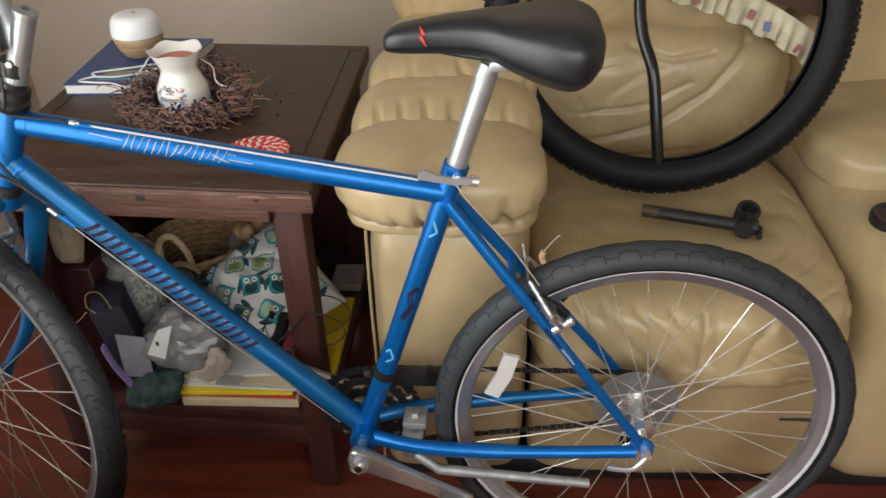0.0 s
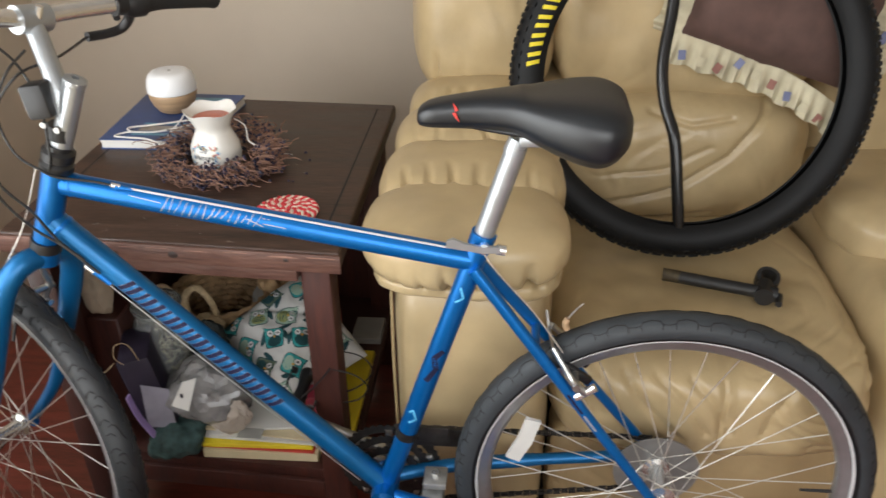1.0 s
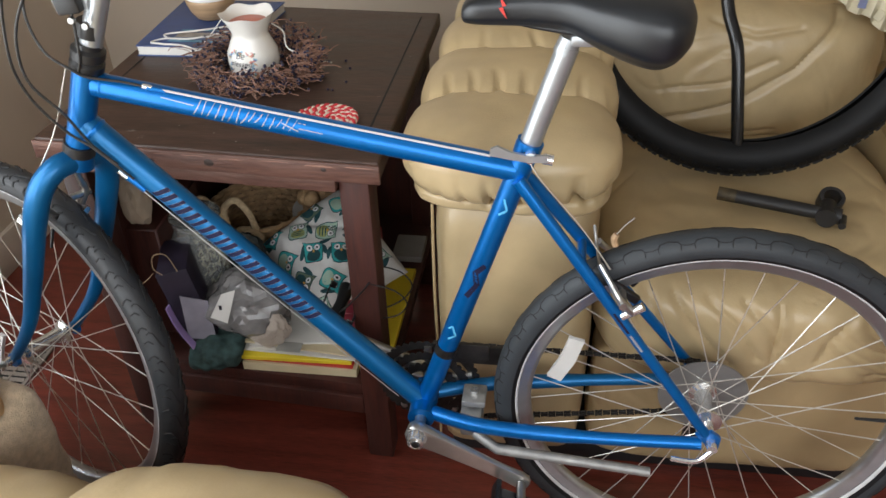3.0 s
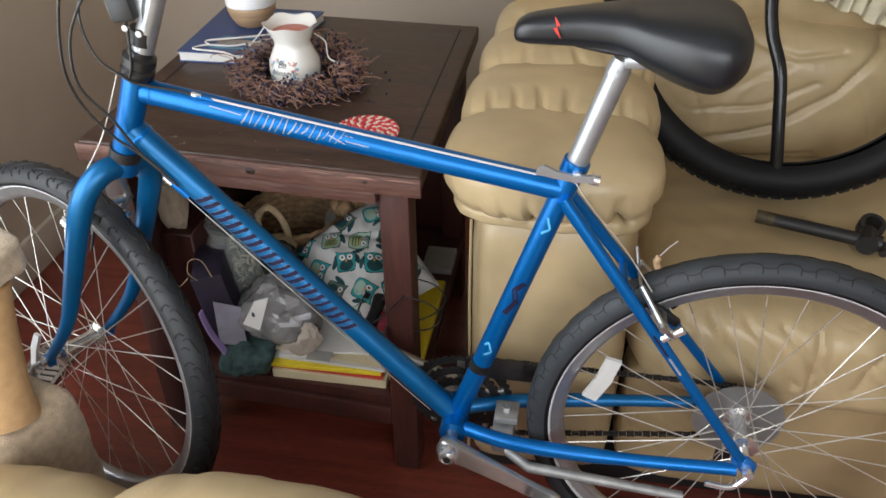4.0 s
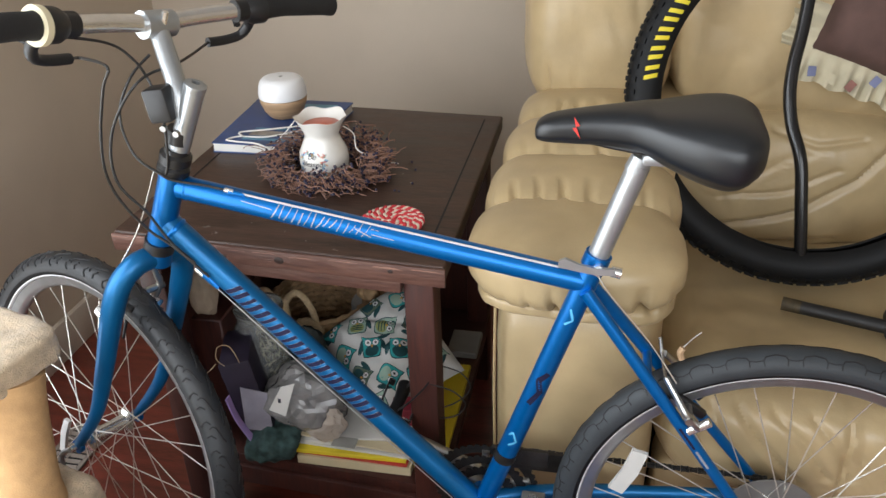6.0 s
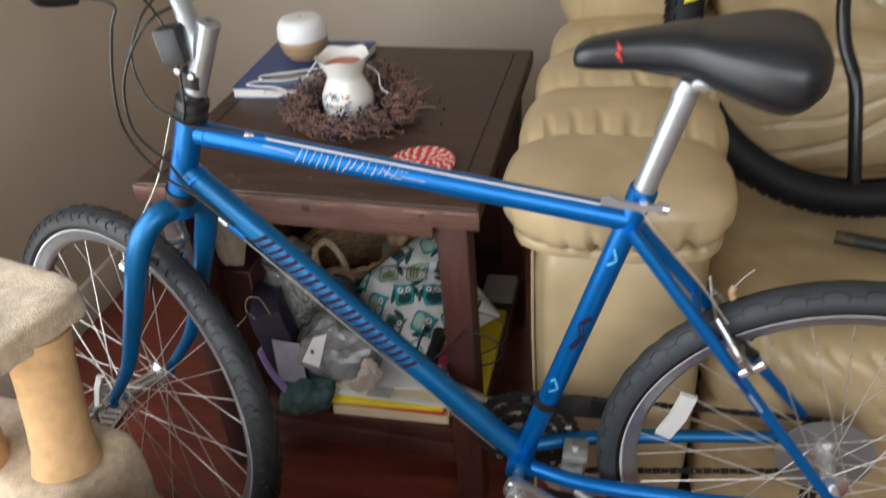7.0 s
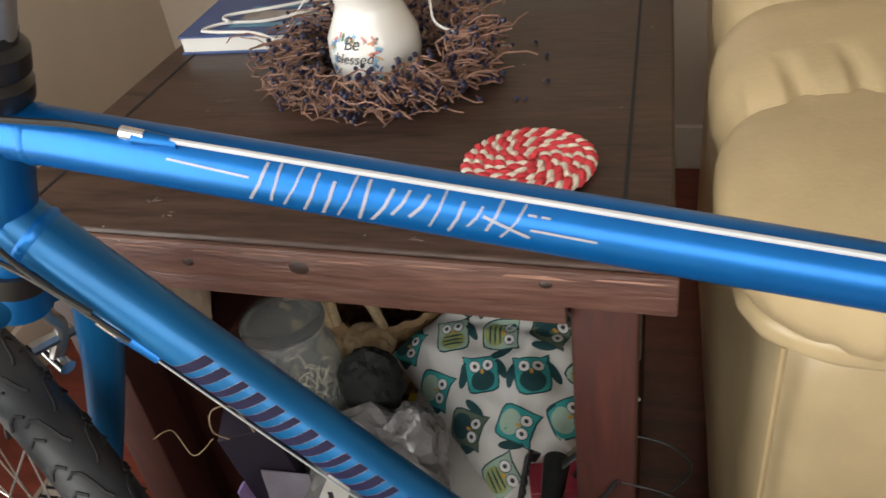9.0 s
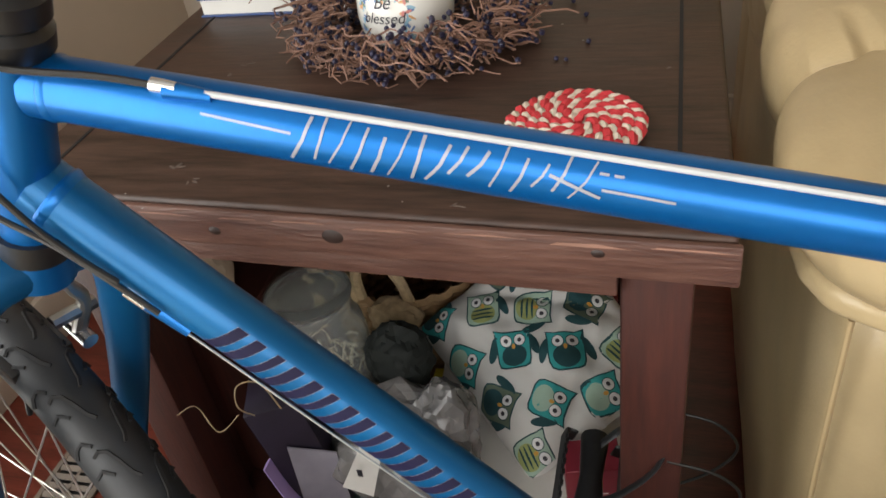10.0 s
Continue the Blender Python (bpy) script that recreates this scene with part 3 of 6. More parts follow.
for s in (-1, 1):
    tube_part("seatstay", V(0.138, s * 0.016, 0.706), V(0.416, s * 0.066, 0.334), 0.0088, 0.0072, seg=16)
    # the far stay's shade is put into its darker blue
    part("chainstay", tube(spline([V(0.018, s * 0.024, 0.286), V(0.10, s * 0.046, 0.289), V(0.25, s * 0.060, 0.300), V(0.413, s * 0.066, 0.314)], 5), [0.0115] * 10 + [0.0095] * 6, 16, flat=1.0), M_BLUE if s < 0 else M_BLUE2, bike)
    part("dropout", prism([(-0.022, 0.012), (0.0, 0.02), (0.014, 0.008), (0.012, -0.018), (0.002, -0.02), (-0.008, -0.004)], -0.003, 0.003,
                          Matrix.Translation((0.424, s * 0.067, 0.322)) @ Matrix.Rotation(radians(90), 4, "X")), M_BLUED, bike)
part("seat_stay_bridge", rod(V(0.225, -0.03, 0.59), V(0.225, 0.03, 0.59), 0.006), M_BLUE, bike)
# weld beads at the tube joints
for a, d, r in ((V(-0.393, 0, 0.8068), V(0.984, 0, -0.177), 0.0169), (V(-0.425, 0, 0.7425), V(0.683, 0, -0.73), 0.0194)):
    part("weld_bead", lathe([(r - 0.002, -0.003), (r - 0.0004, -0.0015), (r - 0.0002, 0), (r - 0.0016, 0.004)], 28, aim(a, d)), M_BLUE, bike)

# seat post, clamp, saddle
sd = (ST - BB).normalized()
part("seat_collar", rod(ST - sd * 0.012, ST + sd * 0.006, 0.0172, seg=28), M_BLUE, bike)
post = part("seat_post", rod(ST, V(0.190, 0, 0.876), 0.0136, seg=28), M_ALU, bike, "brushed aluminium seat post")
part("post_head", rod(V(0.1865, 0, 0.868), V(0.192, 0, 0.886), 0.0142, 0.0120, 20), M_ALU, post)
part("post_clamp", box((0.192, -0.018, 0.880), (0.222, 0.018, 0.894), 0.004, 2), M_ALU, post)
clamp = part("seat_clamp", rod(V(0.152, -0.024, 0.741), V(0.152, 0.024, 0.741), 0.0075, seg=16), M_CHROME, bike, "quick-release seat clamp")
part("clamp_lever", prism([(0.103, 0.744), (0.104, 0.753), (0.112, 0.757), (0.128, 0.750), (0.150, 0.746), (0.172, 0.747), (0.174, 0.738), (0.150, 0.737), (0.128, 0.740), (0.112, 0.743)], 0.0, 0.005,
                          Matrix.Translation((0, -0.0225, 0)) @ Matrix.Rotation(radians(90), 4, "X")), M_ALU, clamp)
part("clamp_nut", rod(V(0.168, -0.02, 0.74), V(0.180, -0.02, 0.738), 0.007, seg=12), M_CHROME, clamp)


def saddle_shell():
    rows = [(0.066, 0.006, 0.916, 0.010), (0.070, 0.015, 0.924, 0.022), (0.085, 0.021, 0.932, 0.032), (0.115, 0.024, 0.938, 0.038), (0.15, 0.029, 0.943, 0.043),
            (0.19, 0.040, 0.947, 0.050), (0.225, 0.060, 0.950, 0.068), (0.26, 0.077, 0.953, 0.084), (0.29, 0.085, 0.953, 0.090), (0.31, 0.080, 0.949, 0.080),
            (0.325, 0.064, 0.941, 0.056), (0.331, 0.038, 0.930, 0.026)]
    fine = []
    for i in range(len(rows) - 1):
        r0, r1, r2, r3 = rows[max(i - 1, 0)], rows[i], rows[i + 1], rows[min(i + 2, len(rows) - 1)]
        for j in range(4):
            t = j / 4
            fine.append([0.5 * (2 * q1 + (q2 - q0) * t + (2 * q0 - 5 * q1 + 4 * q2 - q3) * t * t + (3 * q1 - q0 - 3 * q2 + q3) * t ** 3) for q0, q1, q2, q3 in zip(r0, r1, r2, r3)])
    rows = fine + [list(rows[-1])]
    b = bmesh.new()
    rings = []
    n = 44
    for x, w, z, d in rows:
        x = 0.068 + (x - 0.066) * 0.958
        ring = []
        for i in range(n):
            a = 2 * math.pi * i / n
            c, s = math.cos(a), math.sin(a)
            e = 0.75
            yy = w * math.copysign(abs(c) ** e, c)
            zz = z - d * 0.42 + (d * 0.42 if s > 0 else d * 0.58) * math.copysign(abs(s) ** 0.8, s)
            if s > 0:
                zz -= 0.004 * (1 - abs(c)) * (x > 0.2)
            ring.append(b.verts.new((x, yy * (1.0 if s > -0.5 else 0.92), zz)))
        rings.append(ring)
    for r0, r1 in zip(rings, rings[1:]):
        for i in range(n):
            b.faces.new((r0[i], r0[(i + 1) % n], r1[(i + 1) % n], r1[i]))
    b.faces.new(rings[0][::-1])
    b.faces.new(rings[-1])
    return b


saddle = part("saddle", saddle_shell(), M_SADDLE, bike, "smooth black padded saddle with a red mark", sharp=85)
for s in (-1, 1):
    part("saddle_rail", tube(spline([V(0.11, s * 0.010, 0.912), V(0.15, s * 0.014, 0.903), V(0.22, s * 0.018, 0.896), V(0.27, s * 0.022, 0.905)], 5), 0.0035, 8), M_BLACK, saddle)
ml = Matrix.Translation((0.117, -0.0255, 0.925)) @ Matrix.Rotation(radians(80), 4, "X")
part("saddle_mark", prism([(-0.004, 0.014), (0.003, 0.004), (-0.001, 0.003), (0.004, -0.010), (-0.005, 0.001), (-0.001, 0.002)], -0.001, 0.0012, ml), M_RED, saddle)


# steering assembly: turned about the head-tube axis
UA = radians(69.0)
STEER = radians(24.0)
u = V(math.cos(UA), 0, math.sin(UA))
f0 = V(-math.sin(UA), 0, math.cos(UA))
fw = math.cos(STEER) * f0 + math.sin(STEER) * V(0, 1, 0)
rt = math.cos(STEER) * V(0, 1, 0) - math.sin(STEER) * f0


def S(a, b, c):
    """A point a ahead, b to the rider's right and c up the steering axis from the lower head-tube end."""
    return HB + fw * a + rt * b + u * c


FA = S(0.040, 0, -0.430)
part("headset_cup", rod(S(0, 0, -0.014), S(0, 0, 0.002), 0.021, seg=28), M_BLACK, bike)
part("headset_cup", lathe([(0.019, 0), (0.0215, 0.003), (0.0215, 0.012), (0.018, 0.016), (0.021, 0.019), (0.021, 0.03), (0.0165, 0.034), (0.0165, 0.04), (0.0, 0.04)], 28, aim(HTOP, u)), M_BLACK, bike, "black headset with lock nut")
fork = part("fork", rod(S(0, 0, -0.034), S(0, 0, -0.010), 0.0215, 0.019, 24), M_BLUE, bike, "blue rigid fork with curved blades")
for s in (-1, 1):
    pts = spline([S(0, s * 0.008, -0.026), S(0.002, s * 0.034, -0.032), S(0.004, s * 0.054, -0.062), S(0.004, s * 0.060, -0.12), S(0.002, s * 0.060, -0.23), S(0.006, s * 0.059, -0.32), S(0.038, s * 0.056, -0.425)], 7)
    k = len(pts)
    # darker blue stands in for the shade on the blades
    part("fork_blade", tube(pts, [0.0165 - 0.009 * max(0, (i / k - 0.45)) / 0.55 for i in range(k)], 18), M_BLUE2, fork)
    part("fork_end", rod(S(0.038, s * 0.053, -0.43), S(0.038, s * 0.060, -0.43), 0.012, seg=14), M_BLUED, fork)


def wheel(name, mtx, label, flanges, reflector):
    """Rim, tyre, hub, spokes; local z is the axle."""
    rim = part(name, lathe([(0.2655, -0.0118), (0.2785, -0.0128), (0.2800, -0.0140), (0.2815, -0.0130), (0.2805, -0.0112), (0.275, -0.0105), (0.275, 0.0105), (0.2805, 0.0112), (0.2815, 0.0130), (0.2800, 0.0140),
                            (0.2785, 0.0128), (0.2655, 0.0118), (0.2600, 0.0075), (0.2580, 0.003), (0.2580, -0.003), (0.2600, -0.0075)], 96, mtx, closed=True), M_RIM, bike, label)
    def section(lo, hi, step=10):
        return [(0.2942 + 0.0208 * math.cos(radians(x)), 0.0218 * math.sin(radians(x))) for x in range(lo, hi + 1, step)]
    tyre = part("tyre", lathe(section(-110, 110), 96, mtx), M_TYRE if name == "rear_wheel" else M_TYREF, rim, "dusty slick tyre with curved grooves" if name == "rear_wheel" else "black slick tyre with short slits")
    part("sidewall", lathe([(0.275, -0.0102)] + section(-140, -110), 96, mtx), M_TYREB, rim, "black tyre sidewall")
    part("sidewall", lathe(section(110, 140) + [(0.275, 0.0102)], 96, mtx), M_TYREB, rim, "black tyre sidewall")
    for side in (-1, 1):
        part("rim_lip", lathe([(0.2775, side * 0.0132), (0.2792, side * 0.0166), (0.2822, side * 0.0172), (0.2818, side * 0.0135)], 96, mtx, closed=True), M_LIP, rim, "bright machined rim edge")
    # curved grooves pressed into the tread
    b = bmesh.new()
    N = 42
    for i in range(N):
        for side in (-1, 1):
            t0 = 2 * math.pi * (i + (0.5 if side > 0 else 0)) / N
            for lines in ([(0.30, 66), (0.315, 46), (0.25, 34), (0.0, 28), (-0.25, 34), (-0.315, 46), (-0.30, 66)], [(0.315, 46), (0.5, 50), (0.685, 46)]) if name == "rear_wheel" else (
                    [(-0.42, 6), (-0.30, 14), (-0.08, 20), (0.12, 27), (0.20, 38), (0.16, 50)], [(0.30, 40), (0.42, 52), (0.40, 66), (0.30, 80)], [(-0.2, 38), (-0.06, 52), (-0.10, 70)]):
                pts = []
                for k, al in lines:
                    th, a = t0 + k * 2 * math.pi / N, radians(side * al)
                    rr = 0.2942 + 0.0211 * math.cos(a)
                    pts.append(mtx @ V(rr * math.cos(th), rr * math.sin(th), 0.0221 * math.sin(a)))
                tube(pts, 0.0008 if name == "rear_wheel" else 0.0015, 4, bm=b)
    part("tread_groove", b, M_GROOVE, rim, kind="stuff")
    w = flanges
    hub = part("hub", lathe([(0, -w - 0.014), (0.006, -w - 0.014), (0.007, -w - 0.006), (0.011, -w - 0.005), (0.021, -w - 0.002), (0.021, -w + 0.002), (0.013, -w + 0.006), (0.0115, 0),
                             (0.013, w - 0.006), (0.021, w - 0.002), (0.021, w + 0.002), (0.011, w + 0.005), (0.007, w + 0.006), (0.006, w + 0.014), (0, w + 0.014)], 28, mtx), M_CHROME, rim, "silver hub")
    for i in range(32):
        side = 1 if i % 2 else -1
        th = 2 * math.pi * i / 32 + 0.05
        lead = 1 if (i // 2) % 2 else -1
        ht = th + lead * radians(74)
        a = mtx @ V(0.019 * math.cos(ht), 0.019 * math.sin(ht), side * w)
        c = mtx @ V(0.259 * math.cos(th), 0.259 * math.sin(th), side * 0.003)
        part("spoke", rod(a, c, 0.00092, seg=5), M_SPOKE, rim)
    if reflector is not None:
        mm = Matrix.Translation((0.2125, -0.024, 0.42)) @ Matrix.Rotation(radians(19), 4, "Y") @ Matrix.Rotation(radians(90), 4, "X")
        part("reflector", prism([(-0.011, -0.040), (0.011, -0.042), (0.016, 0.0), (0.013, 0.042), (-0.009, 0.040), (-0.007, 0.0)], -0.003, 0.003, mm), M_CLEAR, rim, "clear plastic spoke reflector")
    part("valve", rod(mtx @ V(0.263, 0, 0), mtx @ V(0.212, 0, 0), 0.003, 0.0022, 8), M_BLACK, rim)
    return rim


MR = Matrix.Translation(AX) @ Matrix.Rotation(radians(90), 4, "X")          # local z looks at -y
rear = wheel("rear_wheel", MR, "rear wheel with silver rim", 0.030, (0, 0, 0))
MF = Matrix.Identity(4)
zl = -rt
xl = (u - zl * u.dot(zl)).normalized()
yl = zl.cross(xl)
for i, c in enumerate((xl, yl, zl)):
    for j in range(3):
        MF[j][i] = c[j]
MF = Matrix.Translation(FA) @ MF
front = wheel("front_wheel", MF, "front wheel turned to one side, silver rim", 0.036, None)
part("front_reflector", prism([(-0.104, 0.060), (-0.098, 0.074), (-0.055, 0.078), (-0.020, 0.073), (-0.016, 0.060), (-0.055, 0.064)], 0.026, 0.032, MF), M_PLASTICW, front, "white plastic spoke reflector")

# rear drive side
disc = part("spoke_disc", lathe([(0.018, 0.0), (0.066, -0.006), (0.0665, -0.004), (0.018, 0.002)], 48, Matrix.Translation(AX + V(0, 0.030, 0)) @ Matrix.Rotation(radians(-90), 4, "X"), closed=True), mat("cloudy_plastic", (0.26, 0.25, 0.24), 0.35, var=0.15, trans=0.35), bike, "cloudy plastic spoke guard")
cas = bmesh.new()
for i, r in enumerate((0.058, 0.052, 0.046, 0.041, 0.036, 0.031, 0.027)):
    n = max(12, int(r * 500))
    poly = []
    for k in range(n):
        for q, rr in ((0.0, r - 0.003), (0.35, r), (0.65, r)):
            th = 2 * math.pi * (k + q) / n
            poly.append((rr * math.cos(th), rr * math.sin(th)))
    prism(poly, 0, 0.0018, Matrix.Translation(AX + V(0, 0.036 + i * 0.0047, 0)) @ Matrix.Rotation(radians(-90), 4, "X"), bm=cas)
part("cassette", cas, M_GREASE, bike, "greasy sprocket cassette")
crank = part("chainset", rod(BB + V(0, -0.062, 0), BB + V(0, 0.07, 0), 0.009, seg=16), M_STEEL, bike, "worn silver chainset")
for r, y in ((0.085, 0.047), (0.068, 0.041), (0.050, 0.035)):
    b = bmesh.new()
    n = int(r * 500)
    outer, inner = [], []
    for k in range(n):
        for q, rr in ((0.0, r - 0.004), (0.3, r), (0.6, r)):
            th = 2 * math.pi * (k + q) / n
            outer.append((rr * math.cos(th), rr * math.sin(th)))
            inner.append(((r - 0.016) * math.cos(th), (r - 0.016) * math.sin(th)))
    k = len(outer)
    M4 = Matrix.Translation(BB + V(0, y, 0)) @ Matrix.Rotation(radians(-90), 4, "X")
    rows = [[b.verts.new(M4 @ V(px, py, h)) for px, py in L] for L, h in ((outer, 0), (inner, 0), (inner, 0.002), (outer, 0.002))]
    for a in range(4):
        for i in range(k):
            b.faces.new((rows[a][i], rows[a][(i + 1) % k], rows[(a + 1) % 4][(i + 1) % k], rows[(a + 1) % 4][i]))
    part("chainring", b, M_GREASE, crank)
b = bmesh.new()
for i in range(5):
    th = 2 * math.pi * i / 5 + 0.3
    rod(BB + V(0, 0.052, 0), BB + V(0.075 * math.cos(th), 0.047, 0.075 * math.sin(th)), 0.008, 0.006, 10, bm=b)
part("spider", b, M_STEEL, crank)
# crank arm on the near side, with its pedal
cb, ce = V(0, -0.066, 0.284), V(0.160, -0.086, 0.222)
def crank_arm(a, c, out):
    """A flat tapered forged arm from a to c, its broad face turned along out."""
    d = c - a
    L = d.length
    d.normalize()
    o = (Vector(out) - d * Vector(out).dot(d)).normalized()
    e = o.cross(d)
    b = bmesh.new()
    rings = []
    for q, w, h in ((-0.10, 0.008, 0.007), (-0.07, 0.0145, 0.010), (0.0, 0.0180, 0.0105), (0.08, 0.0175, 0.0095), (0.2, 0.0165, 0.0080), (0.45, 0.0145, 0.0068), (0.7, 0.0125, 0.0062), (0.88, 0.0125, 0.0064), (0.98, 0.0138, 0.0066), (1.05, 0.0110, 0.0060), (1.075, 0.005, 0.004)):
        m = a + d * (L * q)
        rings.append([b.verts.new(m + e * (w * x) + o * (h * y)) for x, y in ((1, 0.35), (0.86, 0.92), (0.55, 1.0), (0.0, 0.82), (-0.55, 1.0), (-0.86, 0.92), (-1, 0.35), (-1, -0.5), (-0.8, -1), (0.8, -1), (1, -0.5))])
    for r0, r1 in zip(rings, rings[1:]):
        for k in range(len(r0)):
            b.faces.new((r0[k], r0[(k + 1) % len(r0)], r1[(k + 1) % len(r0)], r1[k]))
    b.faces.new(rings[0][::-1])
    b.faces.new(rings[-1])
    return b


part("crank_arm", crank_arm(cb, ce, (0, -1, 0.15)), M_CRANK, crank, "polished aluminium crank arm", sharp=55)
# the opposite arm points up and ahead; its cage pedal shows above the down tube
fb, fe = V(0, 0.066, 0.284), V(-0.160, 0.086, 0.346)
part("crank_arm", crank_arm(fb, fe, (0, 1, 0.15)), M_STEEL, crank, "worn far crank arm", sharp=55)
fpm = Matrix.Translation(fe + V(-0.004, 0.060, 0.006)) @ Matrix.Rotation(radians(24), 4, "Y")
far_pedal = part("pedal", tube([fpm @ V(0, -0.048, 0), fpm @ V(0, -0.03, 0), fpm @ V(0, 0.0, 0), fpm @ V(0, 0.03, 0), fpm @ V(0, 0.044, 0)], [0.011, 0.013, 0.010, 0.012, 0.013], 16), M_BLACK, crank, "black cage pedal with wire toe clip")
for sx in (-1, 1):
    b = bmesh.new()
    for x0, y0, x1, y1 in ((0.018, -0.040, 0.030, -0.037), (0.018, 0.037, 0.030, 0.040), (0.027, -0.040, 0.030, 0.040)):
        box((min(sx * x0, sx * x1), y0, -0.008), (max(sx * x0, sx * x1), y1, 0.008), 0.0015, 1, bm=b)
    for k in range(7):
        box((sx * 0.0285 - 0.0015, -0.036 + k * 0.0112, 0.0076), (sx * 0.0285 + 0.0015, -0.031 + k * 0.0112, 0.0100), bm=b)
    b.transform(fpm)
    part("pedal_cage", b, M_BLACK, far_pedal)
for y0 in (-0.020, 0.020):
    part("toe_clip_wire", tube(spline([fpm @ V(0.040, y0 * 0.4, 0.004), fpm @ V(0.066, y0 * 0.6, 0.012), fpm @ V(0.092, y0, 0.040), fpm @ V(0.098, y0 * 1.2, 0.075), fpm @ V(0.070, y0 * 1.3, 0.092), fpm @ V(0.030, y0 * 1.3, 0.086)], 7), 0.0013, 8), M_GREASE, far_pedal)
part("toe_strap", tube(spline([fpm @ V(0.0, -0.030, 0.004), fpm @ V(0.014, -0.036, 0.045), fpm @ V(0.026, -0.026, 0.084), fpm @ V(0.028, 0.026, 0.088), fpm @ V(0.014, 0.034, 0.045), fpm @ V(0.0, 0.030, 0.004)], 8), 0.0048, 8, flat=0.3), M_BLACK, far_pedal)
part("crank_bolt", lathe([(0, 0.02), (0.004, 0.02), (0.0045, 0.023), (0.0085, 0.0245), (0.0125, 0.022), (0.0155, 0.012), (0.0155, 0.0)], 24, aim(cb, (0, -1, 0)), bm=None), M_CHROME, crank)
part("crank_bolt_recess", rod(cb + V(0, -0.0235, 0), cb + V(0, -0.0252, 0), 0.0055, seg=16), M_BLACK, crank)
pc = ce + V(0.004, -0.062, -0.006)
pm = Matrix.Translation(pc) @ Matrix.Rotation(radians(20), 4, "Y")
pedal = part("pedal", box((-0.034, -0.044, -0.012), (0.034, 0.044, -0.004), 0.003, 2, pm), M_BLACK, crank, "black plastic pedal")
part("pedal_cage", box((-0.046, -0.046, -0.012), (-0.038, 0.046, 0.012), 0.002, 2, pm), M_BLACK, pedal)
part("pedal_cage", box((0.038, -0.046, -0.012), (0.046, 0.046, 0.012), 0.002, 2, pm), M_BLACK, pedal)
part("pedal_axle", rod(ce + V(0, -0.006, 0), pc + V(0, -0.04, 0), 0.007, seg=12), M_STEEL, pedal)
# chain: upper and lower runs of links
for za, zc in ((BB.z + 0.084, AX.z + 0.040), (BB.z - 0.084, AX.z - 0.065)):
    p0, p1 = V(0.01, 0.047, za), V(0.42, 0.055, zc)
    n = 33
    b = bmesh.new()
    for i in range(n):
        a, c = p0.lerp(p1, i / n), p0.lerp(p1, (i + 0.92) / n)
        o = 0.003 if i % 2 else 0.0018
        for s in (-1, 1):
            tube([a + V(0, s * o, 0), a.lerp(c, 0.5) + V(0, s * o, 0), c + V(0, s * o, 0)], [0.0032, 0.0022, 0.0032], 6, bm=b, flat=1.0)
    part("chain", b, M_GREASE, bike, "black greasy chain", kind="stuff")
der = part("front_derailleur", box((0.045, 0.028, 0.355), (0.10, 0.034, 0.385), 0.002, 2), M_GREASE, bike)
part("derailleur_band", rod(BB + sd * 0.115, BB + sd * 0.130, 0.0168, seg=24), M_GREASE, der)
part("derailleur_cage", box((0.03, 0.040, 0.335), (0.125, 0.046, 0.372), 0.002, 2), M_GREASE, der)
rd = part("rear_derailleur", box((0.40, 0.07, 0.245), (0.445, 0.095, 0.30), 0.006, 2), M_GREASE, bike)
part("jockey_cage", box((0.415, 0.06, 0.165), (0.44, 0.068, 0.26), 0.004, 2), M_GREASE, rd)
# kickstand folded back along the stay
ks = part("kickstand", box((0.062, -0.020, 0.300), (0.098, 0.020, 0.312), 0.002, 2), M_WORNALU, bike, "silver kickstand folded up")
part("stand_body", box((0.06, -0.034, 0.250), (0.094, 0.012, 0.292), 0.005, 2), M_WORNALU, ks)
part("stand_bolt", rod(V(0.08, 0.0, 0.311), V(0.08, 0.0, 0.320), 0.007, seg=6), M_CHROME, ks)
part("stand_leg", tube([V(0.085, -0.036, 0.262), V(0.12, -0.058, 0.255), V(0.35, -0.062, 0.238)], [0.0085, 0.0085, 0.0075], 12), M_WORNALU, ks)
# skewers
sk = part("rear_skewer", rod(AX + V(0, -0.085, 0), AX + V(0, 0.085, 0), 0.0075, seg=14), M_CHROME, bike)
part("skewer_lever", tube(spline([AX + V(0.0, -0.083, -0.004), AX + V(-0.02, -0.088, -0.022), AX + V(-0.055, -0.088, -0.020)], 5), 0.004, 8), M_CHROME, sk)
fs = part("front_skewer", rod(S(0.04, -0.072, -0.43), S(0.04, 0.07, -0.43), 0.007, seg=14), M_CHROME, bike)
part("skewer_lever", tube(spline([S(0.04, -0.07, -0.43), S(0.05, -0.078, -0.45), S(0.03, -0.08, -0.48)], 5), 0.0042, 8), M_ALU, fs)


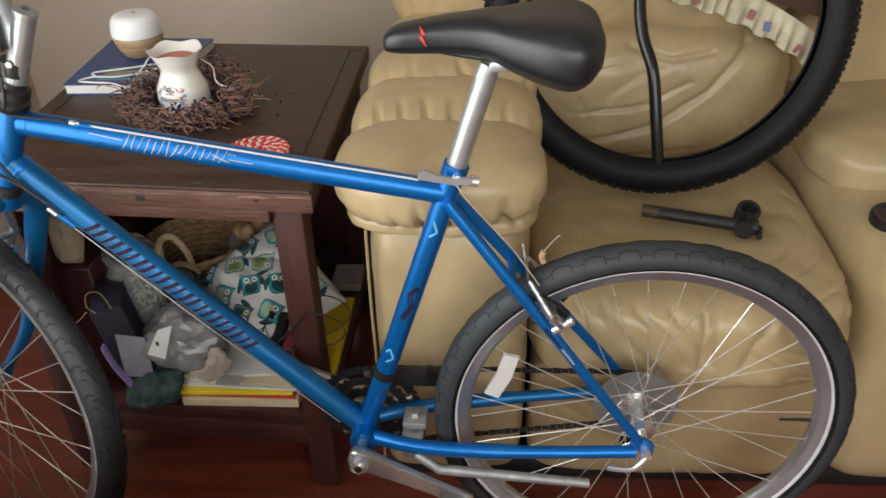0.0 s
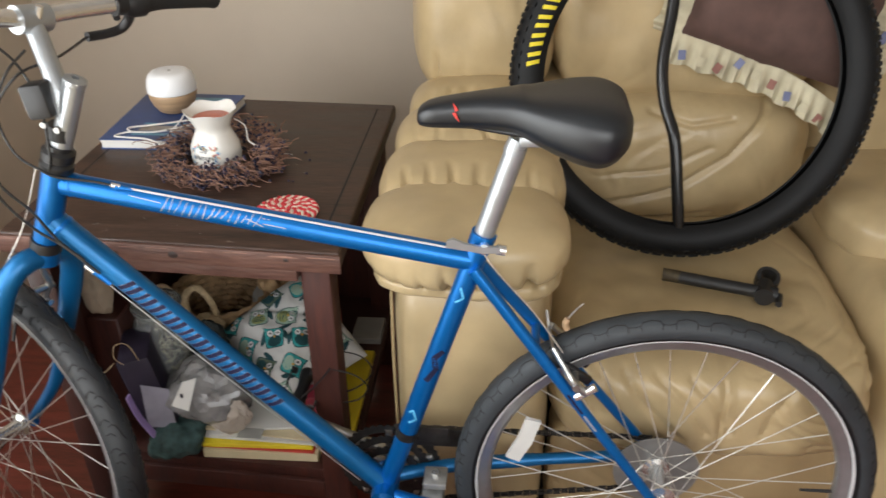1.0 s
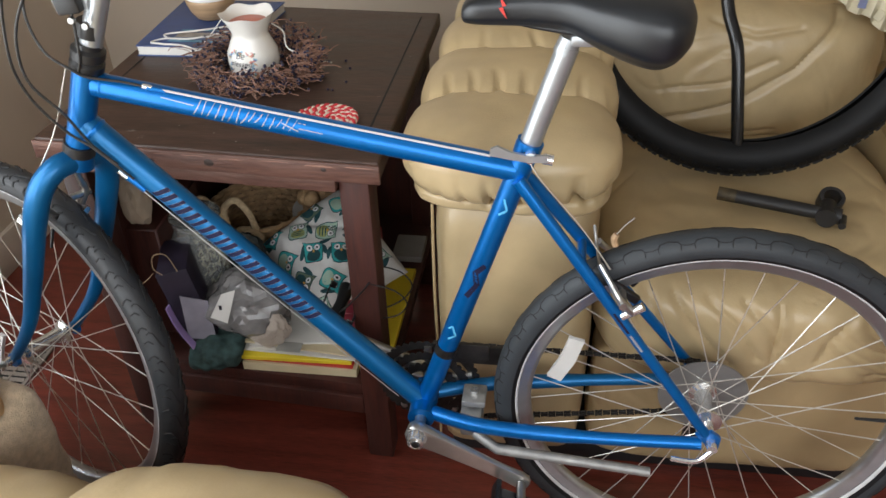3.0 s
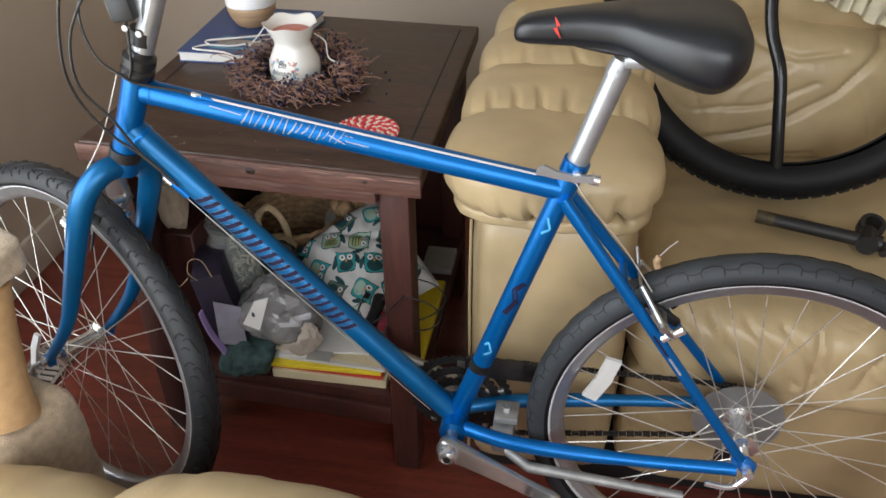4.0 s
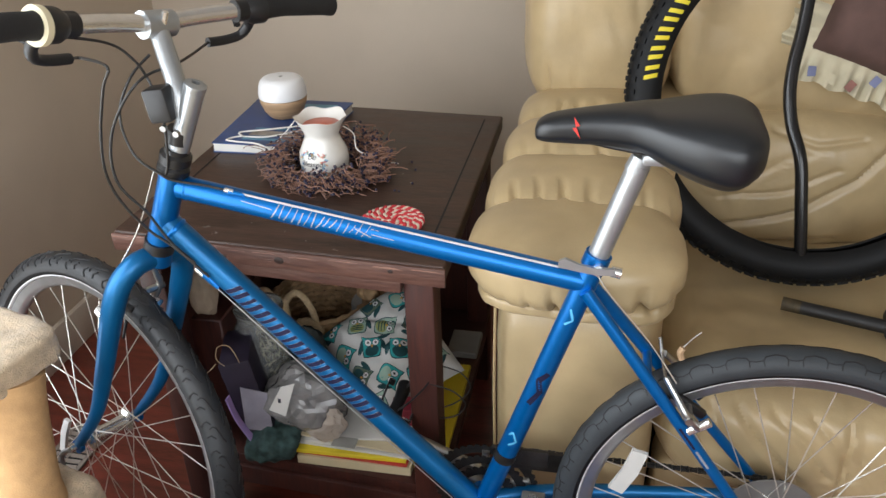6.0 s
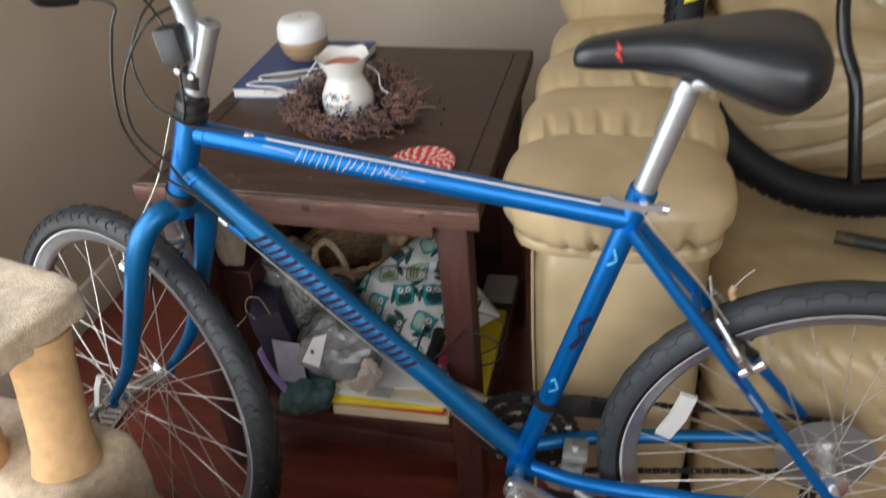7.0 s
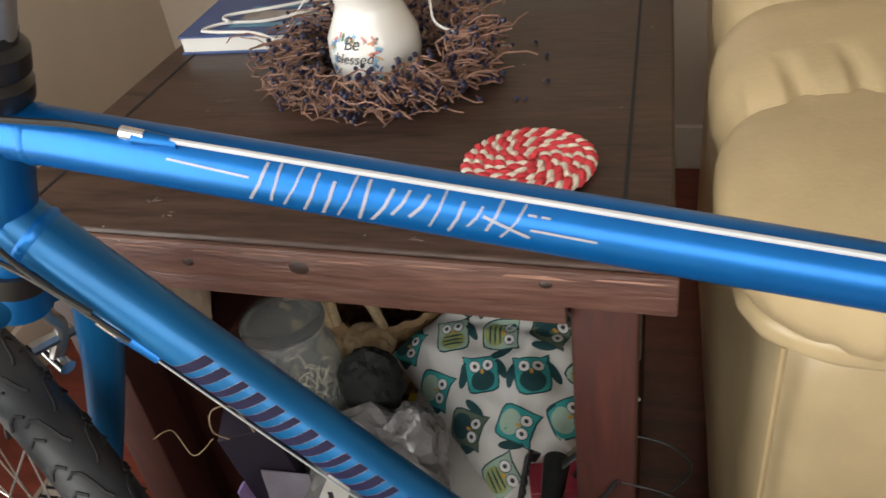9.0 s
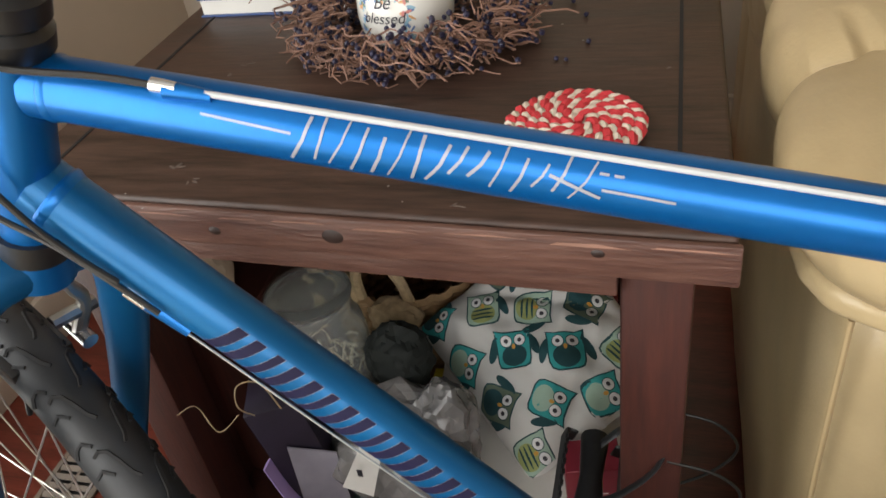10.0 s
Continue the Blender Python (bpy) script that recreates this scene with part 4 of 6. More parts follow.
def vbrake(base, out, up, inw, name):
    """A pair of brake arms with pads; base is the bridge centre."""
    br = None
    for s in (-1, 1):
        foot = base + out * s * 0.043
        arm = tube(spline([foot, foot + up * 0.03 + out * s * 0.006, foot + up * 0.05 - out * s * 0.004, foot + up * 0.078 - out * s * 0.016], 4), [0.0072] * 4 + [0.006] * 4 + [0.005] * 5, 10, flat=0.8)
        if br is None:
            br = part(name, arm, M_CRANK, bike, "silver linear-pull brake")
        else:
            part("brake_arm", arm, M_CRANK, br)
        part("brake_bolt", rod(foot - inw * 0.018, foot + inw * 0.014, 0.0065, seg=12), M_CHROME, br)
        part("brake_pad", box((-0.028, -0.005, -0.006), (0.028, 0.005, 0.006), 0.002, 2,
                              Matrix.Translation(foot + up * 0.022 - out * s * 0.024) @ Matrix.Rotation(math.atan2(up.z, up.x) - radians(90), 4, "Y") if name == "rear_brake" else
                              Matrix.Translation(foot + up * 0.022 - out * s * 0.026) @ fw.to_track_quat("X", "Z").to_matrix().to_4x4()), M_BLACK, br)
        part("pad_nut", rod(foot + up * 0.022 - out * s * 0.02, foot + up * 0.022 + out * s * 0.014, 0.0055, seg=8), M_STEEL, br)
    part("brake_noodle", tube(spline([base + up * 0.078 - out * 0.028, base + up * 0.084 + out * 0.01, base + up * 0.105 + out * 0.024 - inw * 0.01], 5), 0.0022, 8), M_STEEL, br)
    return br


sdir = (V(0.143, 0, 0.697) - V(0.41, 0, 0.331)).normalized()
snor = V(sdir.z, 0, -sdir.x)
vbrake(V(0.294, 0, 0.528), V(0, 1, 0), sdir, -snor, "rear_brake")
vbrake(S(0.036, 0, -0.152), rt, u, -fw, "front_brake")
# adjuster on the rear brake pull
cable_end = part("brake_cable", tube(spline([V(0.148, -0.012, 0.735), V(0.17, -0.020, 0.705), V(0.222, -0.018, 0.640), V(0.262, -0.030, 0.586)], 6), 0.0009, 8), M_SPOKE, bike)
part("cable_boot", tube(spline([V(0.268, 0.0, 0.604), V(0.265, 0.0, 0.614), V(0.268, 0.0, 0.622)], 4), 0.0045, 8), M_WOODLITE, cable_end)
part("cable_tail", tube(spline([V(0.268, 0.0, 0.622), V(0.278, 0.0, 0.637), V(0.288, 0.0, 0.648)], 4), 0.0008, 6), M_SPOKE, cable_end)

# stem, handlebar, levers
Q = V(-0.357, 0, 0.946)
HC = V(-0.413, 0.036, 1.016)
stem = part("stem", rod(S(0, 0, 0.10), Q, 0.0138, seg=24), M_ALU, bike, "satin silver quill stem")
part("stem_cap", lathe([(0.0138, -0.002), (0.0145, 0.0), (0.0142, 0.006), (0.009, 0.0085), (0.005, 0.0085), (0.0045, 0.004), (0, 0.004)], 24, aim(Q, (Q - S(0, 0, 0.12)))), M_ALU, stem)
part("stem_arm", tube(spline([S(0, 0, 0.198), S(0.010, 0, 0.222).lerp(HC, 0.12), HC], 6), [0.0138] * 6 + [0.0128] * 7, 20), M_ALU, stem)
part("stem_clamp", rod(HC - rt * 0.022, HC + rt * 0.022, 0.0175, seg=20), M_ALU, stem)
part("stem_bolt", rod(HC - u * 0.026 - fw * 0.012, HC + u * 0.022 - fw * 0.012, 0.0045, seg=8), M_CHROME, stem)
part("stem_band", rod(S(0, 0, 0.163), S(0, 0, 0.181), 0.0165, seg=20), M_BLACK, stem)
box_m = Matrix.Translation(V(-0.398, -0.012, 0.929)) @ Matrix.Rotation(radians(-8), 4, "Y") @ Matrix.Scale(0.84, 4)
lb = part("light_bracket", box((-0.020, -0.016, -0.026), (0.016, 0.016, 0.026), 0.004, 2, box_m), M_BLACK, bike, "black lamp bracket with a pale face")
part("bracket_face", box((-0.0216, -0.013, -0.021), (-0.0202, 0.013, 0.021), 0.001, 1, box_m), M_GREY, lb)
for dx in (0.0, 0.016):
    part("bracket_screw", rod(V(-0.394 + dx, -0.030, 0.902 - dx * 0.4), V(-0.394 + dx, -0.024, 0.902 - dx * 0.4), 0.0040, seg=14), M_STEEL, lb)


def HBP(b, a=0.0, c=0.0):
    """A point of the bar: b along it to the rider's right, a ahead, c up."""
    sweep = -0.22 * max(0.0, abs(b) - 0.06)
    return HC + rt * b + fw * (a + sweep * 0.5) + u * (c + 0.02 * min(1, abs(b) / 0.2))


bar = part("handlebar", tube([HBP(-0.29 + 0.58 * i / 24) for i in range(25)], 0.0112, 16), M_CHROME, bike, "polished flat handlebar")
for s in (-1, 1):
    n = 9
    part("grip", tube([HBP(s * (0.165 + 0.127 * i / n)) for i in range(n + 1)], [0.0168, 0.0155] + [0.0152] * (n - 2) + [0.0165], 20), M_GRIP, bar, "black rubber grip")
    part("shifter", tube([HBP(s * 0.136), HBP(s * 0.146), HBP(s * 0.163)], [0.0155, 0.0205, 0.0210], 20), M_BLACK, bar, "black twist shifter")
    if s < 0:
        part("shifter_ring", tube([HBP(s * 0.1635), HBP(s * 0.1715)], 0.0225, 24), mat("cream_plastic", (0.72, 0.66, 0.46), 0.5, var=0.1), bar, "cream indicator ring")
    lev = part("brake_lever", tube([HBP(s * 0.120), HBP(s * 0.136)], 0.0150, 18), M_BLACK, bar, "black brake lever")
    part("lever_perch", tube(spline([HBP(s * 0.150, 0.004, -0.010), HBP(s * 0.162, 0.014, -0.030), HBP(s * 0.156, 0.018, -0.048), HBP(s * 0.135, 0.02, -0.054), HBP(s * 0.105, 0.02, -0.054)], 5), [0.0075] * 10 + [0.0068] * 11, 10), M_BLACK, lev)
    part("lever_blade", tube(spline([HBP(s * 0.152, 0.024, -0.036), HBP(s * 0.17, 0.048, -0.034), HBP(s * 0.21, 0.052, -0.03), HBP(s * 0.26, 0.050, -0.028)], 5), 0.005, 10, flat=0.7), M_BLACK, lev)

# cable housings
def cable(name, pts, r, material, parent, label=""):
    return part(name, tube(spline(pts, 8), r, 8), material, parent, label)


M_CABLE = mat("grey_black_housing", (0.02, 0.019, 0.018), 0.4, var=0.2)
cable("brake_cable", [HBP(-0.105, 0.02, -0.054), HBP(-0.085, 0.022, -0.056), V(-0.413, -0.085, 0.997), V(-0.428, -0.080, 0.970), V(-0.460, -0.060, 0.905), V(-0.478, -0.045, 0.845), V(-0.473, -0.035, 0.798), V(-0.448, -0.026, 0.753), V(-0.415, -0.023, 0.725), V(-0.375, -0.021, 0.682)], 0.0019, M_CABLE, bike, "dark looping cable housing")
cable("brake_cable", [HBP(0.105, 0.02, -0.054), V(-0.398, 0.050, 0.964), V(-0.418, -0.010, 0.961), V(-0.445, -0.030, 0.928), V(-0.468, -0.035, 0.880), V(-0.471, -0.035, 0.825), V(-0.443, -0.028, 0.780), V(-0.42, -0.024, 0.735), V(-0.392, -0.021, 0.703)], 0.0019, M_CABLE, bike)
cable("gear_cable", [HBP(-0.148, 0.008, -0.016), V(-0.444, -0.030, 1.009), V(-0.426, -0.010, 0.983), V(-0.417, 0.000, 0.952), V(-0.398, -0.016, 0.925), V(-0.40, -0.022, 0.86), V(-0.408, -0.022, 0.835)], 0.0018, M_CABLE, bike)
cable("front_brake_wire", [S(0.006, -0.026, 0.12), S(0.008, -0.034, 0.03), S(0.022, -0.042, -0.04), S(0.036, -0.036, -0.075)], 0.0009, M_SPOKE, bike)
tdir = (V(0.134, 0, 0.711) - V(-0.405, 0, 0.808)).normalized()
tn = V(-tdir.z, 0, tdir.x)


def on_top_tube(x, ang, h):
    """A point on the upper tube: x along the bike, ang degrees from its left side up, h off its surface."""
    k = (x + 0.405) / 0.539
    c = V(-0.405, 0, 0.809).lerp(V(0.134, 0, 0.712), k)
    a = radians(ang)
    return c + (0.0158 + h) * (math.cos(a) * V(0, -1, 0) + math.sin(a) * tn)


cable("gear_cable", [V(-0.428, 0.030, 0.978), V(-0.444, 0.000, 0.955), V(-0.456, -0.020, 0.913), V(-0.445, -0.025, 0.863), V(-0.416, -0.024, 0.838), V(-0.40, -0.020, 0.827), V(-0.36, -0.0120, 0.8185), on_top_tube(-0.335, 60, 0.002)], 0.0018, M_CABLE, bike)
cable("top_cable", [on_top_tube(-0.335, 60, 0.002), on_top_tube(-0.1, 62, 0.0016), on_top_tube(0.10, 64, 0.002)], 0.0016, M_LINER, bike, "pale cable liner along the tube")
part("cable_stop", rod(on_top_tube(-0.338, 60, 0.0025), on_top_tube(-0.326, 60, 0.0025), 0.0036, 0.0030, 12), M_CHROME, bike)
part("cable_stop_braze", rod(on_top_tube(-0.332, 58, 0.0012), on_top_tube(-0.310, 60, 0.0002), 0.0044, 0.0030, 12), M_BLUE, bike)
ddir = (V(-0.004, 0, 0.292) - V(-0.434, 0, 0.752)).normalized()
dn = V(-ddir.z, 0, ddir.x)


def on_down_tube(s, ang, h):
    a = radians(ang)
    return V(-0.434, 0, 0.752) + ddir * s + (0.0178 + h) * (math.cos(a) * V(0, -1, 0) + math.sin(a) * dn)


cable("down_cable", [on_down_tube(0.085, -62, 0.004), on_down_tube(0.32, -62, 0.005), on_down_tube(0.60, -70, 0.004)], 0.0008, M_SPOKE, bike)
part("cable_stop", rod(on_down_tube(0.070, -62, 0.004), on_down_tube(0.088, -62, 0.004), 0.0036, seg=12), M_CHROME, bike)
part("cable_stop_braze", rod(on_down_tube(0.084, -62, 0.002), on_down_tube(0.112, -62, 0.002), 0.0052, 0.004, 12), M_BLUE, bike)


# marks on the tubes: strokes laid on the curved surface
def strokes(onf, lines, width, h, n=6):
    """Each line is a run of (along, angle) points, drawn as a flat ribbon on the tube."""
    b = bmesh.new()
    for L in lines:
        pts = []
        for (s0, a0), (s1, a1) in zip(L, L[1:]):
            pts += [(s0 + (s1 - s0) * j / n, a0 + (a1 - a0) * j / n) for j in range(n)]
        pts.append(L[-1])
        prev = None
        for i, (s, a) in enumerate(pts):
            s1, a1 = pts[min(i + 1, len(pts) - 1)]
            s0, a0 = pts[max(i - 1, 0)]
            ds, da = s1 - s0, (a1 - a0) * 0.00028
            ll = math.hypot(ds, da) or 1e-6
            ns, na = -da / ll * width / 2, ds / ll * width / 2 / 0.00028
            pair = (b.verts.new(onf(s + ns, a + na, h)), b.verts.new(onf(s - ns, a - na, h)))
            if prev:
                b.faces.new((prev[0], pair[0], pair[1], prev[1]))
            prev = pair
    return b


# slanted plain bars where the maker's mark stands on the down tube
def bars(grow):
    """Plain slanted bars in a row along the down tube."""
    out = []
    for i in range(11):
        b = bmesh.new()
        s0 = 0.134 + i * 0.0262
        for k in (-1, 1):
            prev = None
            for j in range(9):
                q = j / 8
                an = -26 - grow * 900 + (74 + grow * 1800) * q
                sl = s0 + 0.00014 * (an - 12) + k * 0.0062
                wd = 0.0036 if (i + k) % 3 else 0.0028
                pair = (b.verts.new(on_down_tube(sl - wd - grow, an, 0.0004 - grow * 0.1)), b.verts.new(on_down_tube(sl + wd + grow, an, 0.0004 - grow * 0.1)))
                if prev:
                    b.faces.new((prev[0], pair[0], pair[1], prev[1]))
                prev = pair
        out.append(b)
    return out


for b in bars(0.0002):
    part("maker_mark_edge", b, M_SILVERP, down_tube)
for b in bars(0.0):
    part("maker_mark", b, M_PURPLE, down_tube, "slanted dark bar")
# jagged white strokes on the top tube
rng = random.Random(5)
for i in range(15):
    x = -0.268 + i * 0.0087
    hi, lo = 54 + rng.uniform(-14, 8), (-32 + 2.2 * i) + rng.uniform(-10, 14)
    dx = rng.uniform(0.0022, 0.0050)
    part("model_mark", strokes(on_top_tube, [[(x + dx, hi), (x + dx * 0.3, (hi + lo) / 2), (x - dx, lo)]], rng.uniform(0.0009, 0.0016), 0.0004), M_SILVERP, top_tube, "slanted white stroke")
part("model_mark", strokes(on_top_tube, [[(-0.160, 24), (-0.138, 0)]], 0.0015, 0.0004), M_SILVERP, top_tube, "slanted white stroke")
for q in ([(-0.314, 30), (-0.272, 22)], [(-0.138, 14), (-0.108, 12)], [(-0.140, 38), (-0.136, 38)], [(-0.134, 38), (-0.130, 38)]):
    part("model_mark_line", strokes(on_top_tube, [q], 0.0012, 0.0004), M_SILVERP, top_tube)


def on_seat_tube(s, ang, h):
    a = radians(ang)
    return BB + sd * s + (0.0152 + h) * (math.cos(a) * V(0, -1, 0) + math.sin(a) * V(sd.z, 0, -sd.x))


for q in ([(0.300, 18), (0.284, -16)], [(0.286, -18), (0.262, 20)], [(0.268, 18), (0.240, -14)]):
    part("seat_tube_mark", strokes(on_seat_tube, [q], 0.008, 0.0004), M_PURPLE, seat_tube)
M_CYAN = mat("pale_blue_print", (0.10, 0.45, 0.75), 0.4, var=0.1)
for q in ([(0.155, -20), (0.165, 14), (0.18, -20), (0.172, -38)], [(0.385, -20), (0.395, 12), (0.41, -20)]):
    part("seat_tube_mark", strokes(on_seat_tube, [q], 0.003, 0.0004), M_CYAN, seat_tube)


def on_seatstay(s, ang, h):
    a0, c0 = V(0.138, -0.016, 0.706), V(0.416, -0.066, 0.334)
    d = (c0 - a0).normalized()
    e1 = (V(0, -1, 0) - d * V(0, -1, 0).dot(d)).normalized()
    e2 = d.cross(e1)
    a = radians(ang)
    return a0 + d * s + (0.0084 + h) * (math.cos(a) * e1 + math.sin(a) * e2)


part("stay_mark", strokes(on_seatstay, [[(0.225, 0), (0.262, 0)]], 0.006, 0.0005), M_PURPLE, bike)
part("stay_mark", strokes(on_seatstay, [[(0.266, 0), (0.296, 0)]], 0.006, 0.0005), M_SILVERP, bike)

# ---------------------------------------------------------------- things on the end table
book = thing("book", (-0.507, 0.596, TZ), "blue paperback book lying on the end table", "book")
bq = [(-0.602, 0.464), (-0.414, 0.466), (-0.393, 0.722), (-0.612, 0.728)]


def inset(poly, d):
    cx, cy = sum(p[0] for p in poly) / len(poly), sum(p[1] for p in poly) / len(poly)
    return [(x + (cx - x) * d, y + (cy - y) * d) for x, y in poly]


part("page_block", prism(inset(bq, 0.02), TZ + 0.0022, TZ + 0.0185), M_PAPER, book, "white page block")
part("back_cover", prism(bq, TZ + 0.0003, TZ + 0.002), M_BOOK, book)
part("front_cover", prism(bq, TZ + 0.0187, TZ + 0.0207), M_BOOK, book, "dark blue printed cover")
M_CYB = mat("pale_cyan_print", (0.12, 0.32, 0.45), 0.4, var=0.25, scale=30)
M_TAUPE = mat("taupe_print", (0.30, 0.27, 0.24), 0.4, var=0.3, scale=60)
for x0, x1, y0, y1, mm in ((-0.50, -0.42, 0.66, 0.70, M_CYB), (-0.545, -0.435, 0.51, 0.535, M_TAUPE), (-0.55, -0.44, 0.488, 0.497, M_CYB), (-0.545, -0.46, 0.545, 0.551, M_CYB)):
    part("cover_print", box((x0, y0, TZ + 0.0208), (x1, y1, TZ + 0.0213)), mm, book)

dif = thing("aroma_diffuser", (-0.516, 0.628, TZ + 0.0213), "small aroma diffuser with white dome and wood-grain base", "diffuser")
T = Matrix.Translation((-0.512, 0.628, TZ + 0.0214)) @ Matrix.Diagonal((0.95, 0.95, 0.86, 1))
part("base", lathe([(0, 0), (0.031, 0), (0.034, 0.002), (0.044, 0.018), (0.050, 0.036), (0.0515, 0.046), (0.0505, 0.048), (0, 0.048)], 40, T), M_WOODLITE, dif, "light wood-grain bowl")
part("dome", lathe([(0.0505, 0.0485), (0.052, 0.050), (0.0525, 0.060), (0.050, 0.078), (0.046, 0.088), (0.040, 0.0945), (0.030, 0.0965), (0.006, 0.097), (0.005, 0.094), (0, 0.094)], 40, T), M_PLASTICW, dif, "white plastic dome lid")
part("steam_nozzle", lathe([(0, 0.0945), (0.0035, 0.0945), (0.0035, 0.0975), (0, 0.0975)], 16, T), M_GREY, dif)
usb = solo("charging_cable", tube(spline([V(-0.47, 0.60, TZ + 0.024), V(-0.44, 0.55, TZ + 0.025), V(-0.50, 0.50, TZ + 0.0235), V(-0.555, 0.495, TZ + 0.0235), V(-0.575, 0.475, TZ + 0.0235), V(-0.552, 0.468, TZ + 0.0235),
                                          V(-0.50, 0.462, TZ + 0.022), V(-0.455, 0.448, TZ + 0.004), V(-0.42, 0.44, TZ + 0.003)], 8), 0.0018, 8), M_CORD, "thin white cable looped over the book", "cable")
solo("charging_cable", tube(spline([V(-0.475, 0.61, TZ + 0.0235), V(-0.43, 0.585, TZ + 0.0235), V(-0.50, 0.535, TZ + 0.0265), V(-0.56, 0.51, TZ + 0.0265), V(-0.548, 0.49, TZ + 0.0265)], 8), 0.0018, 8), M_CORD, "thin white cable looped over the book", "cable")

# wax warmer
VC = V(-0.345, 0.390, TZ)
vase = thing("wax_warmer", VC, "white ceramic wax warmer with floral print standing in a wreath", "wax warmer")
prof = [(0.030, 0.0005), (0.036, 0.003), (0.0425, 0.018), (0.0445, 0.034), (0.0430, 0.052), (0.0385, 0.068), (0.0340, 0.078), (0.0325, 0.083), (0.0345, 0.090), (0.041, 0.104), (0.0485, 0.1165),
        (0.0495, 0.119), (0.0475, 0.118), (0.040, 0.108), (0.034, 0.1005), (0.0, 0.0985)]
prof = [(r * (1.0 if h < 0.06 else 0.93), h * 0.96) for r, h in prof]
b = bmesh.new()
rings = []
for r, h in prof:
    ring = []
    for i in range(64):
        a = 2 * math.pi * i / 64
        sc = max(0.0, (h - 0.084) / 0.03) if r > 0.033 else 0.0
        k = 1 + 0.035 * sc * math.cos(5 * a + 0.9)
        ring.append(b.verts.new((VC.x + r * k * math.cos(a), VC.y + r * k * math.sin(a), VC.z + h + 0.0025 * sc * math.cos(5 * a + 0.9))))
    rings.append(ring)
for r0, r1 in zip(rings, rings[1:]):
    for i in range(64):
        b.faces.new((r0[i], r0[(i + 1) % 64], r1[(i + 1) % 64], r1[i]))
b.faces.new(rings[0])
bmesh.ops.remove_doubles(b, verts=b.verts[:], dist=1e-5)
part("body", b, M_CERAMIC, vase, sharp=60)
part("wax", lathe([(0, 0.0995), (0.032, 0.0995), (0.0335, 0.0985), (0.0325, 0.0965), (0, 0.096)], 32, Matrix.Translation(VC)), mat("red_orange_wax", (0.55, 0.12, 0.06), 0.35, var=0.1), vase, "red-orange melted wax")


def on_vase(s, h, off=0.0006):
    """Round the belly: s metres sideways, h metres up."""
    for (r0, h0), (r1, h1) in zip(prof, prof[1:]):
        if h0 <= h <= h1:
            r = r0 + (r1 - r0) * (h - h0) / (h1 - h0)
            break
    r += off
    a = radians(-101) + s / 0.044
    return V(VC.x + r * math.cos(a), VC.y + r * math.sin(a), VC.z + h)


rng = random.Random(9)
FLOW = [mat("print_blue", (0.10, 0.20, 0.42), 0.4), mat("print_sky", (0.30, 0.50, 0.62), 0.4), mat("print_orange", (0.72, 0.38, 0.15), 0.4), mat("print_green", (0.12, 0.22, 0.14), 0.4), mat("print_pink", (0.65, 0.25, 0.22), 0.4)]
for k, fm in enumerate(FLOW):
    b = bmesh.new()
    for i in range(26 if k in (0, 1) else 9):
        side = rng.choice((-1, 1, 1, -1, 0))
        s0 = side * rng.uniform(0.019, 0.027) if side else rng.uniform(-0.016, 0.016)
        h0 = rng.uniform(0.016, 0.056) if side else rng.uniform(0.054, 0.060)
        a0, ln, wd = rng.uniform(0, 3.1), rng.uniform(0.0025, 0.0045), rng.uniform(0.0009, 0.0016)
        loop = []
        for j in range(8):
            t = 2 * math.pi * j / 8
            x, y = ln * math.cos(t), wd * math.sin(t)
            loop.append(b.verts.new(on_vase(s0 + x * math.cos(a0) - y * math.sin(a0), min(0.064, max(0.005, h0 + x * math.sin(a0) + y * math.cos(a0))), 0.0005 + 0.0001 * k)))
        b.faces.new(loop)
    part("floral_print", b, fm, vase, kind="stuff")


def lettering(text, size, place, material, parent, name):
    """Flat letters of the built-in font, bent onto a surface by place(x, y)."""
    cu = bpy.data.curves.new(name, "FONT")
    cu.body, cu.size, cu.align_x = text, size, "CENTER"
    cu.shear = 0.3
    tmp = new(name, cu)
    me = bpy.data.meshes.new_from_object(tmp.evaluated_get(bpy.context.evaluated_depsgraph_get()))
    bpy.data.objects.remove(tmp)
    for v in me.vertices:
        v.co = place(v.co.x, v.co.y)
    me.materials.append(material)
    ob = new(name, me)
    ob.parent = parent
    ob.matrix_parent_inverse = parent.matrix_basis.inverted()
    return ob


M_INK = mat("black_ink", (0.03, 0.03, 0.04), 0.5, var=0.1)
lettering("Be", 0.016, lambda x, y: on_vase(x, 0.048 + y, 0.0012), M_INK, vase, "lettering")
lettering("blessed", 0.0135, lambda x, y: on_vase(x, 0.035 + y, 0.0012), M_INK, vase, "lettering")
solo("lamp_cord", tube(spline([VC + V(0.03, 0.03, 0.085), VC + V(0.052, 0.02, 0.075), VC + V(0.062, 0.0, 0.055), VC + V(0.085, -0.004, 0.045), VC + V(0.10, 0.01, 0.03), VC + V(0.12, 0.06, 0.004)], 8), 0.0011, 8), M_CORD, "thin white cord behind the wax warmer", "cord")
solo("lamp_cord", tube(spline([VC + V(-0.035, 0.03, 0.085), VC + V(-0.06, 0.05, 0.09), VC + V(-0.09, 0.06, 0.06), VC + V(-0.12, 0.07, 0.03)], 8), 0.0011, 8), M_CORD, "thin white cord behind the wax warmer", "cord")

# wreath of vine twigs with berries
wr = thing("twig_wreath", VC, "wreath of brown vine twigs and dark blue berries", "wreath")
rng = random.Random(3)
tw, be = bmesh.new(), bmesh.new()
